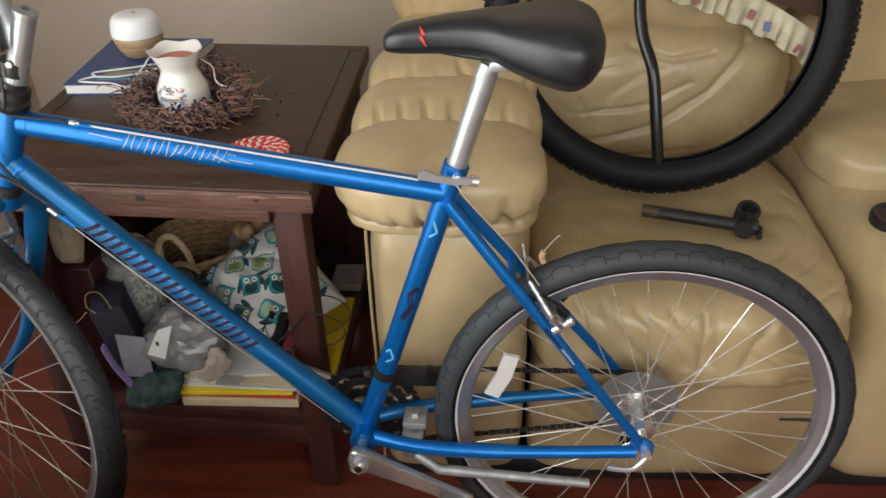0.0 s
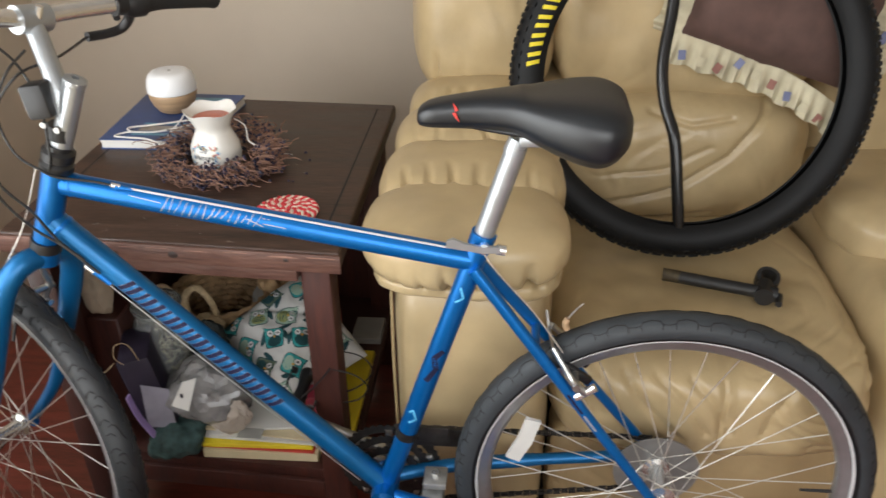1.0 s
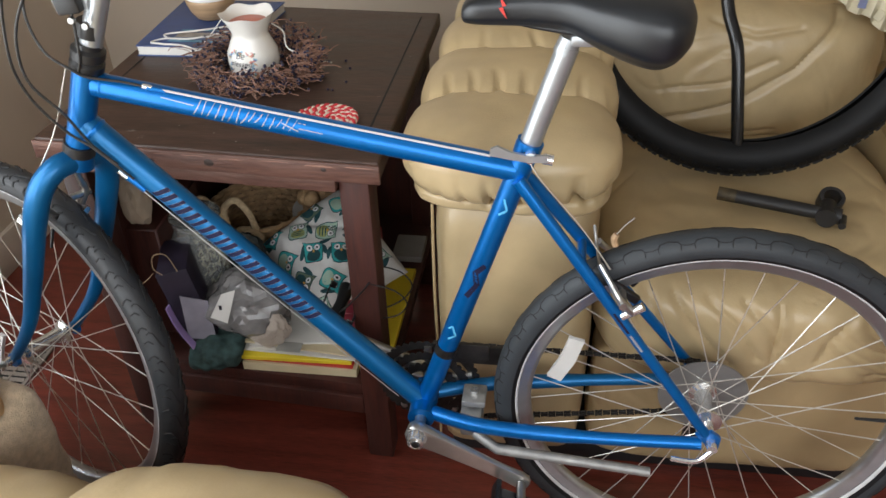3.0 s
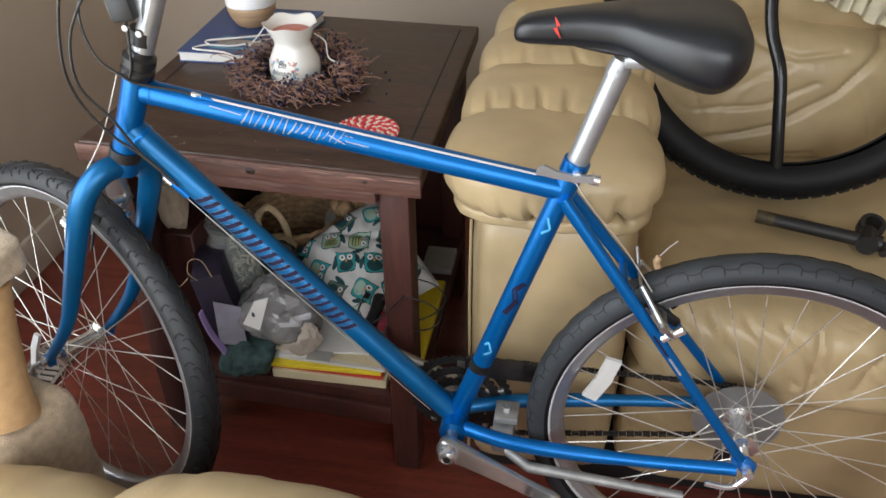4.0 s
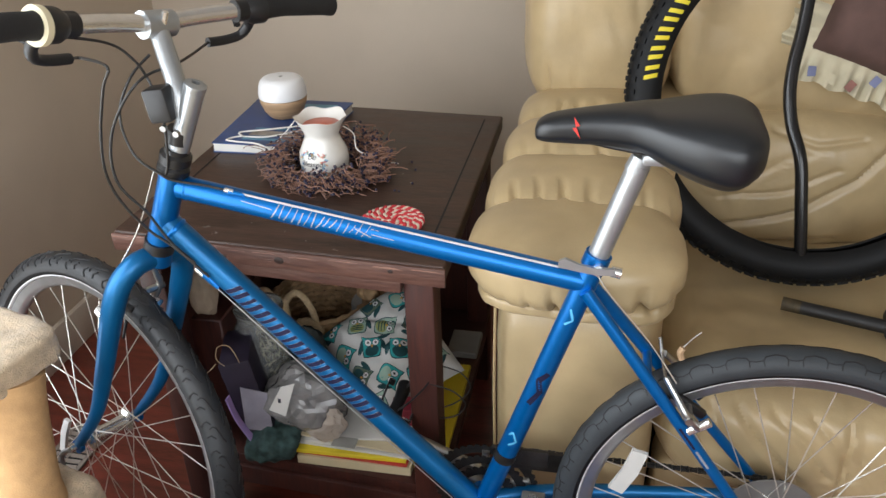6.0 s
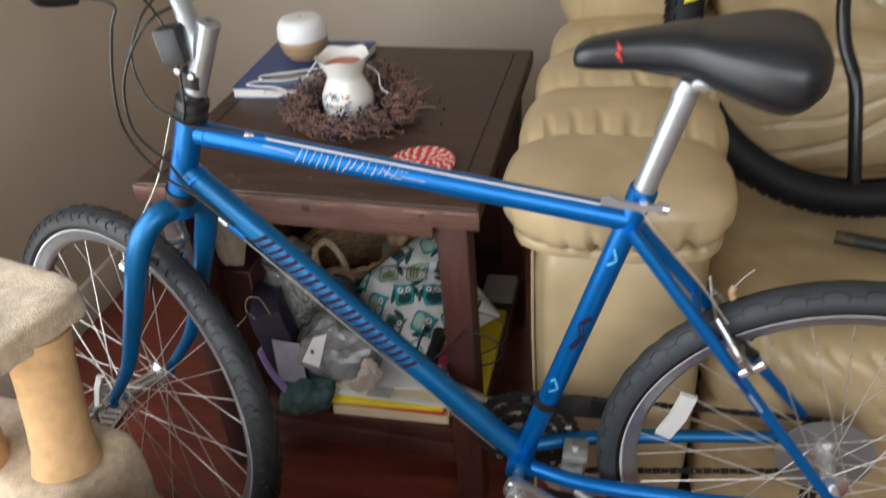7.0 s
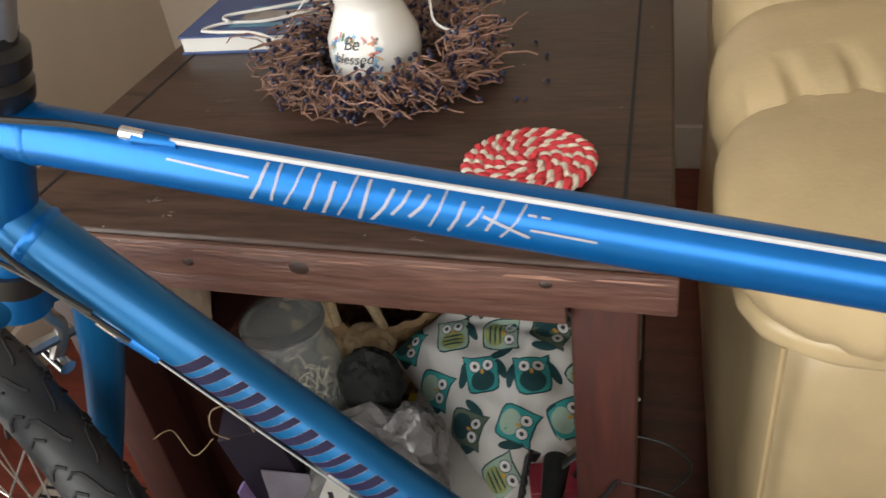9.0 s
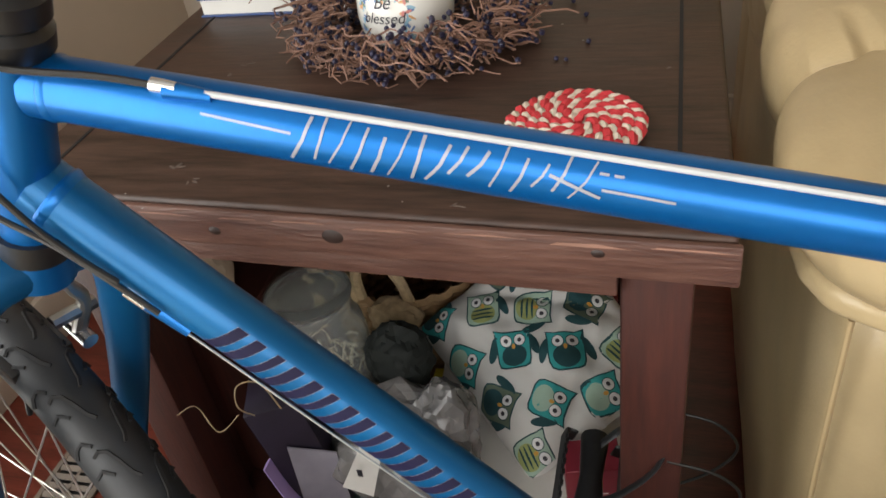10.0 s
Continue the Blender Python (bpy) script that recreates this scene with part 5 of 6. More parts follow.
for i in range(520):
    th = rng.uniform(0, 2 * math.pi)
    ln = rng.uniform(0.15, 0.6)
    rise = 0.55 + 0.45 * math.sin(th + 0.45)
    r0, z0 = rng.gauss(0.090, 0.007), abs(rng.gauss(0.016, 0.011)) * (0.8 + rise) + 0.003
    dr, dz = rng.gauss(0, 0.011), rng.gauss(0, 0.014)
    curl = rng.choice((0.004, 0.007, 0.011))
    pts = []
    ph = rng.uniform(0, 6)
    wild = rng.random() < 0.12
    for j in range(9):
        q = j / 8
        a = th + ln * q
        r = r0 + dr * q + curl * math.sin(ph + q * 10) + (0.022 * q * q if wild else 0)
        z = z0 + dz * q + 0.6 * curl * math.cos(ph + q * 10)
        pts.append(VC + V(0.004 + 1.08 * r * math.cos(a), 0.008 + 0.92 * r * math.sin(a), min(0.034 + 0.03 * rise, max(0.0014, z))))
    tube(pts, [0.0011, 0.0011, 0.0011, 0.001, 0.001, 0.0009, 0.0009, 0.0008, 0.0006], 4, bm=tw)
    if rng.random() < 0.95:
        for _ in range(rng.choice((1, 2, 3))):
            p = pts[rng.randrange(2, 7)] + V(rng.uniform(-1, 1), rng.uniform(-1, 1), rng.uniform(-0.3, 1)) * 0.005
            p.z = max(p.z, TZ + 0.0034)
            res = bmesh.ops.create_icosphere(be, subdivisions=1, radius=rng.uniform(0.0022, 0.0033))
            bmesh.ops.translate(be, verts=res["verts"], vec=p)
part("vine", tw, M_TWIG, wr, kind="stuff")
part("berry", be, M_BERRY, wr, "dark blue berries", kind="stuff")
rng = random.Random(12)
b = bmesh.new()
for i in range(6):
    a, r = rng.uniform(-0.6, 1.2), rng.uniform(0.15, 0.17)
    res = bmesh.ops.create_icosphere(b, subdivisions=1, radius=rng.uniform(0.002, 0.003))
    bmesh.ops.translate(b, verts=res["verts"], vec=VC + V(r * math.cos(a), r * math.sin(a), 0.0025))
solo("fallen_berries", b, M_BERRY, "dark berries fallen beside the wreath", "berries", kind="stuff")

# coaster of coiled two-colour cord
co = thing("rope_coaster", (-0.174, 0.218, TZ), "round coaster of coiled red and cream cord", "coaster")
CC = V(-0.174, 0.218, TZ + 0.0068)
for k, cm in ((0, M_ROPER), (1, M_ROPEW)):
    pts = []
    N = 620
    for i in range(N):
        q = i / (N - 1)
        s = 0.02 + 0.98 * q
        ang = 2 * math.pi * 5.6 * math.sqrt(s) * math.sqrt(s)
        rad = 0.0035 + 0.0455 * s
        arc = 2 * math.pi * 5.6 * (0.0035 * s + 0.0455 * s * s / 2)
        tw_a = arc / 0.0145 * 2 * math.pi + k * math.pi
        rd_, up_ = 0.0026 * math.cos(tw_a), 0.0022 * math.sin(tw_a)
        pts.append(CC + V((rad + rd_) * math.cos(ang), (rad + rd_) * math.sin(ang), up_ + 0.0015 * (1 - s)))
    part("cord", tube(pts, 0.0040 if k == 0 else 0.0032, 6), cm, co, "red cord strand" if k == 0 else "cream cord strand")

rng = random.Random(21)
b = bmesh.new()
for i in range(16):
    x, y = rng.uniform(TX0 + 0.03, TX1 - 0.02), rng.uniform(TY0 + 0.01, TY1 - 0.1)
    s = rng.uniform(0.0004, 0.0010)
    prism([(x - s, y - s * 0.6), (x + s, y - s * 0.3), (x + s * 0.4, y + s)], TZ + 0.0001, TZ + 0.0005, bm=b)
solo("dust_crumbs", b, M_GREY, "pale dust crumbs on the tabletop", "crumbs", kind="stuff")

# ---------------------------------------------------------------- things on the lower shelf
SZ = 0.1742
mags = thing("magazine_stack", (-0.26, 0.26, SZ), "pile of magazines and papers lying on the shelf", "magazines")
rng = random.Random(2)
z = SZ + 0.0003
for nm, th, mm, dx, dy, rot in (("catalogue", 0.019, M_CREAM, 0, 0, 0.5), ("magazine", 0.004, M_RPAPER, -0.004, 0.003, -1), ("magazine", 0.0085, M_YPAPER, -0.012, 0.004, 1.5), ("magazine", 0.004, M_PAPER, 0.002, 0.012, -2),
                                ("newspaper", 0.006, M_PAPER, 0.006, 0.02, 3), ("newspaper", 0.004, M_CREAM, 0.0, 0.016, -5), ("newspaper", 0.005, M_PAPER, 0.012, 0.028, 6)):
    m4 = Matrix.Translation((-0.262 + dx, 0.265 + dy, z)) @ Matrix.Rotation(radians(rot), 4, "Z")
    part(nm, box((-0.108, -0.115, 0), (0.108, 0.13, th), 0.001, 1, m4), mm, mags)
    z += th + 0.0004
part("cover_print", box((-0.30, 0.149, z), (-0.255, 0.175, z + 0.0006)), M_GREY, mags)
MZ = z

cloth = solo("folded_cloth", cushion((-0.470, 0.124, SZ), (-0.366, 0.26, SZ + 0.062), 3.2, 30, 0.012, 24, folds=0.010, fdir=1, seed=31), M_PLAID, "dark green plaid cloth folded on the shelf", "cloth")

bag = thing("gift_bag", (-0.46, 0.2, SZ), "dark violet gift bag with grey tissue and lilac ribbon", "bag")
gm = Matrix.Translation((-0.452, 0.215, SZ)) @ Matrix.Rotation(radians(18), 4, "Z") @ Matrix.Rotation(radians(-9), 4, "Y")
part("bag_body", box((-0.028, -0.05, 0.004), (0.028, 0.06, 0.215), 0.003, 2, gm), M_BAGDARK, bag)
part("tissue", prism([(-0.04, 0.02), (0.005, 0.0), (0.02, 0.09), (-0.022, 0.115)], -0.001, 0.001, gm @ Matrix.Translation((0.02, -0.055, 0.05)) @ Matrix.Rotation(radians(90), 4, "X")), M_GREYBAG, bag)
part("ribbon", tube(spline([gm @ V(-0.03, -0.056, 0.15), gm @ V(-0.026, -0.06, 0.10), gm @ V(-0.012, -0.066, 0.05), gm @ V(0.0, -0.068, 0.0)], 6), 0.0085, 6, flat=0.2), M_LILAC, bag)
part("string_handle", tube(spline([gm @ V(-0.015, -0.05, 0.214), gm @ V(-0.022, -0.055, 0.235), gm @ V(-0.014, -0.05, 0.256), gm @ V(0.004, -0.045, 0.248), gm @ V(0.012, -0.05, 0.214)], 8), 0.0008, 6), M_ROPE, bag)
part("string_handle", tube(spline([gm @ V(-0.026, -0.055, 0.225), gm @ V(-0.05, -0.06, 0.215), gm @ V(-0.06, -0.05, 0.245), gm @ V(-0.075, -0.06, 0.25)], 8), 0.0007, 6), M_ROPE, bag)


def crumple(c, r, n, seed, sq, amp=0.30, sub=4):
    """A crushed ball: sharp ridges between dented cells."""
    b = bmesh.new()
    res = bmesh.ops.create_icosphere(b, subdivisions=sub, radius=1)
    off = Vector((seed, seed * 2.2, seed * 0.7))
    for v in res["verts"]:
        d = v.co.copy()
        near = noise.voronoi(d * n + off)[0]
        fine = noise.voronoi(d * n * 2.3 - off)[0]
        k = 1 + amp * (near[0] - 0.35) - amp * 0.5 * max(0.0, 0.25 - (near[1] - near[0])) + amp * 0.45 * (fine[0] - 0.3) + 0.05 * noise.turbulence_vector(d * n + off, 3, True).x
        v.co = Vector(c) + Vector((d.x * r * sq[0], d.y * r * sq[1], d.z * r * sq[2])) * k
    return b


cr = thing("crumpled_wrapping", (-0.36, 0.2, SZ + 0.05), "crumpled clear and white packaging on the magazines", "packaging")
part("wrap", crumple((-0.360, 0.210, 0.284), 0.064, 1.35, 3, (1.12, 0.8, 0.92), 0.50, 4), M_CRUMP, cr, sharp=10)
part("wrap", crumple((-0.318, 0.225, 0.315), 0.036, 1.3, 11, (0.8, 0.7, 1.3), 0.55, 4), M_CRUMP, cr, sharp=10)
part("striped_wrap", crumple((-0.322, 0.178, 0.258), 0.042, 1.6, 8, (0.95, 0.45, 0.95), 0.4, 5), M_STRIPED, cr, "tan paper with thin brown stripes", sharp=15)
part("paper_scrap", prism([(-0.026, -0.02), (0.004, -0.03), (0.016, 0.03), (-0.008, 0.022)], -0.0006, 0.0006, Matrix.Translation((-0.378, 0.152, 0.322)) @ Matrix.Rotation(radians(62), 4, "X") @ Matrix.Rotation(radians(14), 4, "Y")), M_PAPER, cr, "white paper scrap")
part("scrap_print", box((-0.384, 0.1385, 0.325), (-0.379, 0.1395, 0.334)), M_INK, cr)

jar = thing("glass_jar", (-0.47, 0.285, SZ), "tall clear glass jar filled with dried straw", "jar")
T = Matrix.Translation((-0.468, 0.285, SZ))
gl = part("glass", lathe([(0, 0.002), (0.046, 0.002), (0.052, 0.008), (0.053, 0.02), (0.053, 0.19), (0.050, 0.208), (0.042, 0.222), (0.041, 0.232), (0.044, 0.236), (0.044, 0.244), (0.041, 0.246),
                     (0.038, 0.244), (0.038, 0.224), (0.047, 0.205), (0.050, 0.188), (0.050, 0.02), (0, 0.012)], 44, T), M_GLASS, jar)
gl.visible_shadow = False
part("lid", lathe([(0, 0.252), (0.030, 0.252), (0.034, 0.256), (0.040, 0.256), (0.046, 0.2535), (0.047, 0.249), (0.0445, 0.2475), (0, 0.2475)], 44, T), M_GLASS, jar, "clear glass lid")
rng = random.Random(17)
b = bmesh.new()
for i in range(170):
    a, r = rng.uniform(0, 6.28), 0.044 * math.sqrt(rng.random())
    p = V(-0.468 + r * math.cos(a), 0.285 + r * math.sin(a), SZ + rng.uniform(0.02, 0.17))
    d = V(rng.gauss(0, 1), rng.gauss(0, 1), rng.gauss(0, 0.5)).normalized() * rng.uniform(0.01, 0.03)
    q = p + d
    rr = math.hypot(q.x + 0.468, q.y - 0.285)
    if rr > 0.046:
        q.x, q.y = -0.468 + (q.x + 0.468) * 0.046 / rr, 0.285 + (q.y - 0.285) * 0.046 / rr
    tube([p, (p + q) / 2 + V(0, 0, 0.003), q], 0.0011, 4, bm=b)
part("straw", b, M_STRAW, jar, "dried straw", kind="stuff")

bk = thing("wicker_basket", (-0.36, 0.47, SZ), "round straw basket with rope handles", "basket")
T = Matrix.Translation((-0.425, 0.485, SZ))
b = bmesh.new()
for i in range(12):
    z = 0.008 + i * 0.0128
    R = 0.078 + 0.028 * math.sin(min(1, z / 0.2) * 1.5)
    pts = []
    for j in range(72):
        a = 2 * math.pi * j / 72
        w = 0.0035 * math.cos(j * math.pi / 1.5 + (i % 2) * math.pi)
        pts.append(V(-0.425 + (R + w) * math.cos(a), 0.485 + (R + w) * math.sin(a), SZ + z))
    tube(pts, 0.0072, 5, closed=True, bm=b)
part("weave", b, M_WICKER, bk, "woven straw wall", kind="stuff")
part("bottom", lathe([(0, 0.003), (0.084, 0.003), (0.084, 0.009), (0, 0.009)], 40, T), M_WICKER, bk)
for s in (-1, 1):
    cpt = V(-0.462 + s * 0.034, 0.382, SZ + 0.158)
    part("rope_handle", tube(spline([cpt + V(-0.03, 0.004, 0), cpt + V(-0.027, -0.002, 0.045), cpt + V(0.0, -0.004, 0.068), cpt + V(0.022, -0.002, 0.04), cpt + V(0.03, 0.004, -0.004)], 7), 0.0068, 8), M_ROPE, bk, "twisted rope handle")
knot = part("rope_knot", crumple((-0.415, 0.378, SZ + 0.14), 0.026, 3, 4, (1.2, 0.8, 0.8)), M_ROPE, bk)


# printed pillow
def pillow_point(uu, vv, side, wx, wy, th):
    e = max(0.0, (1 - uu ** 4)) * max(0.0, (1 - vv ** 4))
    pinch = 1 - 0.06 * (abs(uu) * abs(vv)) ** 0.5 + 0.05 * (abs(uu * vv))
    h = th * e ** 0.55 * (1 + 0.10 * noise.noise(V(uu * 2.2, vv * 2.2, side * 3)))
    h += 0.004 * noise.noise(V(uu * 6, vv * 6, side)) * e
    return V(uu * wx * pinch, vv * wy * pinch, side * h)


def pillow(wx, wy, th, m, n=26):
    b = bmesh.new()
    for side in (1, -1):
        g = [[b.verts.new(m @ pillow_point(-1 + 2 * i / n, -1 + 2 * j / n, side, wx, wy, th)) for j in range(n + 1)] for i in range(n + 1)]
        for i in range(n):
            for j in range(n):
                b.faces.new((g[i][j], g[i + 1][j], g[i + 1][j + 1], g[i][j + 1]))
    bmesh.ops.remove_doubles(b, verts=b.verts[:], dist=1e-5)
    return b


PM = Matrix.Translation((-0.238, 0.352, 0.300)) @ Matrix.Rotation(radians(-4), 4, "Z") @ Matrix.Rotation(radians(33), 4, "X") @ Matrix.Rotation(radians(-44), 4, "Z")
PW, PH, PT = 0.112, 0.100, 0.044
OWL = 1.12


def bag_point(uu, vv, side):
    """The printed pillow, slumped: soft ridges run across it and one corner sags."""
    p = pillow_point(uu, vv, side, PW, PH, PT)
    e = max(0.0, 1 - uu ** 4) * max(0.0, 1 - vv ** 4)
    ridge = 0.010 * math.exp(-((uu * 0.8 + vv * 0.6 - 0.25) / 0.16) ** 2) + 0.008 * math.exp(-((uu * 0.5 - vv * 0.85 - 0.1) / 0.13) ** 2)
    crease = -0.010 * math.exp(-((uu * 0.7 - vv * 0.7 + 0.45) / 0.07) ** 2) - 0.007 * math.exp(-((uu * 0.9 + vv * 0.4 - 0.62) / 0.06) ** 2)
    p.z += side * e * (ridge + crease) + 0.005 * noise.noise(V(uu * 4, vv * 4, 2.0 + side)) * (0.4 + e)
    p.z -= 0.034 * max(0.0, uu) * max(0.0, vv)
    return p


def bag_cover(n=44):
    b = bmesh.new()
    for side in (1, -1):
        g = [[b.verts.new(PM @ bag_point(-1 + 2 * i / n, -1 + 2 * j / n, side)) for j in range(n + 1)] for i in range(n + 1)]
        for i in range(n):
            for j in range(n):
                b.faces.new((g[i][j], g[i + 1][j], g[i + 1][j + 1], g[i][j + 1]))
    bmesh.ops.remove_doubles(b, verts=b.verts[:], dist=1e-5)
    return b


pil = thing("printed_pillow", (-0.232, 0.35, MZ), "small white cotton pillow printed with teal bird shapes", "pillow")
part("pillow_cover", bag_cover(), M_FABW, pil, sharp=80)


def patch(pos, ru, rv, rot, material, off, square=0.0, at=(0.0, 0.0), k=OWL):
    """A printed spot, metres in size, lying on the cover; square gives a blocky shape with two ears."""
    b = bmesh.new()
    ru, rv, at = ru * k, rv * k, (at[0] * k, at[1] * k)
    c, s = math.cos(radians(rot)), math.sin(radians(rot))
    uc, vc = pos[0] + (at[0] * c - at[1] * s) / PW, pos[1] + (at[0] * s + at[1] * c) / PH

    def place(x, y):
        a, d = uc + (x * c - y * s) / PW, vc + (x * s + y * c) / PH
        a, d = max(-0.97, min(0.97, a)), max(-0.97, min(0.97, d))
        return b.verts.new(PM @ (bag_point(a, d, 1) + V(0, 0, off)))
    n = 24
    rows = [[place(0, 0)]]
    for k in (0.35, 0.7, 1.0):
        row = []
        for j in range(n):
            t = 2 * math.pi * j / n
            q = k
            if square:
                q *= 0.94 / (abs(math.cos(t)) ** 5 + abs(math.sin(t)) ** 5) ** 0.2 * (1.20 if j in (3, 9) else 0.92 if 4 <= j <= 8 else 1.0)
            row.append(place(ru * q * math.cos(t), rv * q * math.sin(t)))
        rows.append(row)
    for j in range(n):
        b.faces.new((rows[0][0], rows[1][j], rows[1][(j + 1) % n]))
        for r0, r1 in ((rows[1], rows[2]), (rows[2], rows[3])):
            b.faces.new((r0[j], r1[j], r1[(j + 1) % n], r0[(j + 1) % n]))
    part("print_shape", b, material, pil)


rng = random.Random(14)
spots = [(-0.84 + 0.56 * c + (0.26 if r % 2 else 0.0), -0.78 + 0.50 * r) for r in range(4) for c in range(4)]
for i, (a, d) in enumerate(spots):
    if a > 0.93:
        continue
    pos = (a + rng.uniform(-0.04, 0.04), d + rng.uniform(-0.04, 0.04))
    rot = rng.choice((-38, 25, 60, -15, 8, -60))
    k = (i * 3 + i // 4) % 4
    patch(pos, 0.0185, 0.0205, rot, M_TEALD, 0.0008, 1)
    patch(pos, 0.0170, 0.0188, rot, (M_TEAL, M_FABG, M_OLIVE, M_TEAL)[k], 0.0013, 1)
    patch(pos, 0.0125, 0.0110, rot, (M_TEALD, M_LIME, M_TEALD, M_FABG)[k], 0.0018, 0, (0, -0.006))
    if k == 1:
        for q in range(3):
            patch(pos, 0.0110, 0.0011, rot, M_TEALD, 0.0022, 0, (0, -0.011 + 0.005 * q))
    for sx in (-1, 1):
        eye = (sx * 0.0066, 0.0085)
        patch(pos, 0.0060, 0.0060, rot, M_TEALD, 0.0021, 0, eye)
        patch(pos, 0.0052, 0.0052, rot, M_WHITE, 0.0025, 0, eye)
        patch(pos, 0.0021, 0.0021, rot, M_INK, 0.0029, 0, eye)
    patch(pos, 0.0018, 0.0026, rot, M_ORANGE, 0.0027, 0, (0, 0.003))
    for sx in ((-1, 1) if k in (0, 2) else (1,)):
        patch(pos, 0.0045, 0.0125, rot + sx * 22, M_TEALD, 0.0010, 0, (sx * 0.0195, -0.006))

solo("black_pouch", crumple((-0.378, 0.280, 0.345), 0.040, 2.6, 6, (0.85, 0.7, 1.0)), mat("black_green_cloth", (0.012, 0.016, 0.014), 0.8, var=0.3), "small black pouch leaning on the jar", "pouch", sharp=25)
mb = thing("maroon_carton", (-0.17, 0.255, MZ), "small maroon carton with a pale print", "carton")
part("carton_body", box((-0.028, -0.02, 0), (0.028, 0.02, 0.05), 0.001, 1, Matrix.Translation((-0.172, 0.228, MZ + 0.001)) @ Matrix.Rotation(radians(12), 4, "Z")), M_MAROON, mb)
part("carton_print", lathe([(0.0035, 0), (0.005, 0), (0.005, 0.0006), (0.0035, 0.0006)], 3, Matrix.Translation((-0.1755, 0.2065, MZ + 0.032)) @ Matrix.Rotation(radians(12), 4, "Z") @ Matrix.Rotation(radians(90), 4, "X"), closed=True), M_PAPER, mb)
part("carton_print", box((-0.014, -0.0206, 0.012), (0.014, -0.0201, 0.0135), 0, 1, Matrix.Translation((-0.172, 0.228, MZ + 0.001)) @ Matrix.Rotation(radians(12), 4, "Z")), M_PAPER, mb)
solo("small_carton", box((-0.180, 0.40, MZ + 0.001), (-0.160, 0.46, 0.305), 0.002, 1), M_MAROON, "narrow maroon carton standing behind the pillow", "carton")
kb = thing("kraft_packet", (-0.55, 0.3, 0.4), "crinkled tan kraft packet standing on a box", "packet")
part("packet", crumple((-0.562, 0.262, 0.468), 0.052, 1.3, 41, (0.50, 0.45, 1.0), 0.40, 4), M_BEIGE, kb, sharp=16)
solo("storage_box", box((-0.60, 0.235, SZ), (-0.522, 0.42, SZ + 0.245), 0.003, 1), M_LEG, "dark brown box standing on the shelf", "box")
for i, (x, y, r) in enumerate(((-0.325, 0.50, 0.020), (-0.29, 0.51, 0.024), (-0.265, 0.49, 0.018), (-0.305, 0.47, 0.018))):
    tagged(solo("woven_ball", blob((x, y, 0.340 + 0.004 * i), r, 3, 0.25, 30, i), M_WICKER, "small tan woven decorative ball", "ball", "woven balls"), "")
solo("storage_tin", lathe([(0, 0), (0.06, 0), (0.061, 0.003), (0.061, 0.145), (0.058, 0.15), (0, 0.15)], 36, Matrix.Translation((-0.295, 0.495, SZ))), M_GREY, "grey round tin holding woven balls", "tin")
fol = thing("yellow_folder", (-0.12, 0.36, SZ), "bright yellow folder lying at the shelf's end", "folder")
part("folder_cover", box((-0.172, 0.172, SZ + 0.0003), (-0.098, 0.48, SZ + 0.012), 0.002, 1), M_YPAPER, fol)
part("folder_seal", lathe([(0, 0), (0.012, 0), (0.012, 0.0006), (0, 0.0006)], 24, Matrix.Translation((-0.122, 0.205, SZ + 0.0122))), M_RPAPER, fol)
solo("grey_folder", box((-0.158, 0.515, SZ + 0.0003), (-0.092, 0.60, SZ + 0.016), 0.002, 1), M_GREY, "flat grey folder lying on the shelf", "folder")

# ---------------------------------------------------------------- things on the sofa
# spare tyre leaning on the sofa back
TC, LEAN_T = V(0.507, 0.545, 0.782), radians(17)
TM = Matrix.Translation(TC) @ Matrix.Rotation(-LEAN_T, 4, "X") @ Matrix.Rotation(radians(90), 4, "X")
sp = thing("spare_tyre", TC + V(0, -0.09, -0.32), "black knobby mountain-bike tyre leaning on the sofa", "tyre")
outer = [(0.296 + 0.033 * math.cos(a), 0.032 * math.sin(a)) for a in [radians(x) for x in range(-150, 151, 15)]]
inner = [(0.296 + 0.029 * math.cos(a), 0.028 * math.sin(a)) for a in [radians(x) for x in range(150, -151, -15)]]
part("casing", lathe(outer + inner, 120, TM, closed=True), M_TYREB, sp)
b = bmesh.new()
for i in range(90):
    for al, off in ((-52, 0), (-24, 0.5), (0, 0), (24, 0.5), (52, 0)):
        th = 2 * math.pi * (i + off) / 90
        a = radians(al)
        n = V(math.cos(a) * math.cos(th), math.cos(a) * math.sin(th), math.sin(a))
        p = V((0.296 + 0.033 * math.cos(a)) * math.cos(th), (0.296 + 0.033 * math.cos(a)) * math.sin(th), 0.032 * math.sin(a))
        q = n.to_track_quat("Z", "Y").to_matrix().to_4x4()
        box((-0.0042, -0.0036, -0.001), (0.0042, 0.0036, 0.0030), bm=b, m=None)
        bmesh.ops.transform(b, matrix=TM @ Matrix.Translation(p) @ q, verts=b.verts[-8:])
part("tread", b, M_TYREB, sp, kind="stuff")
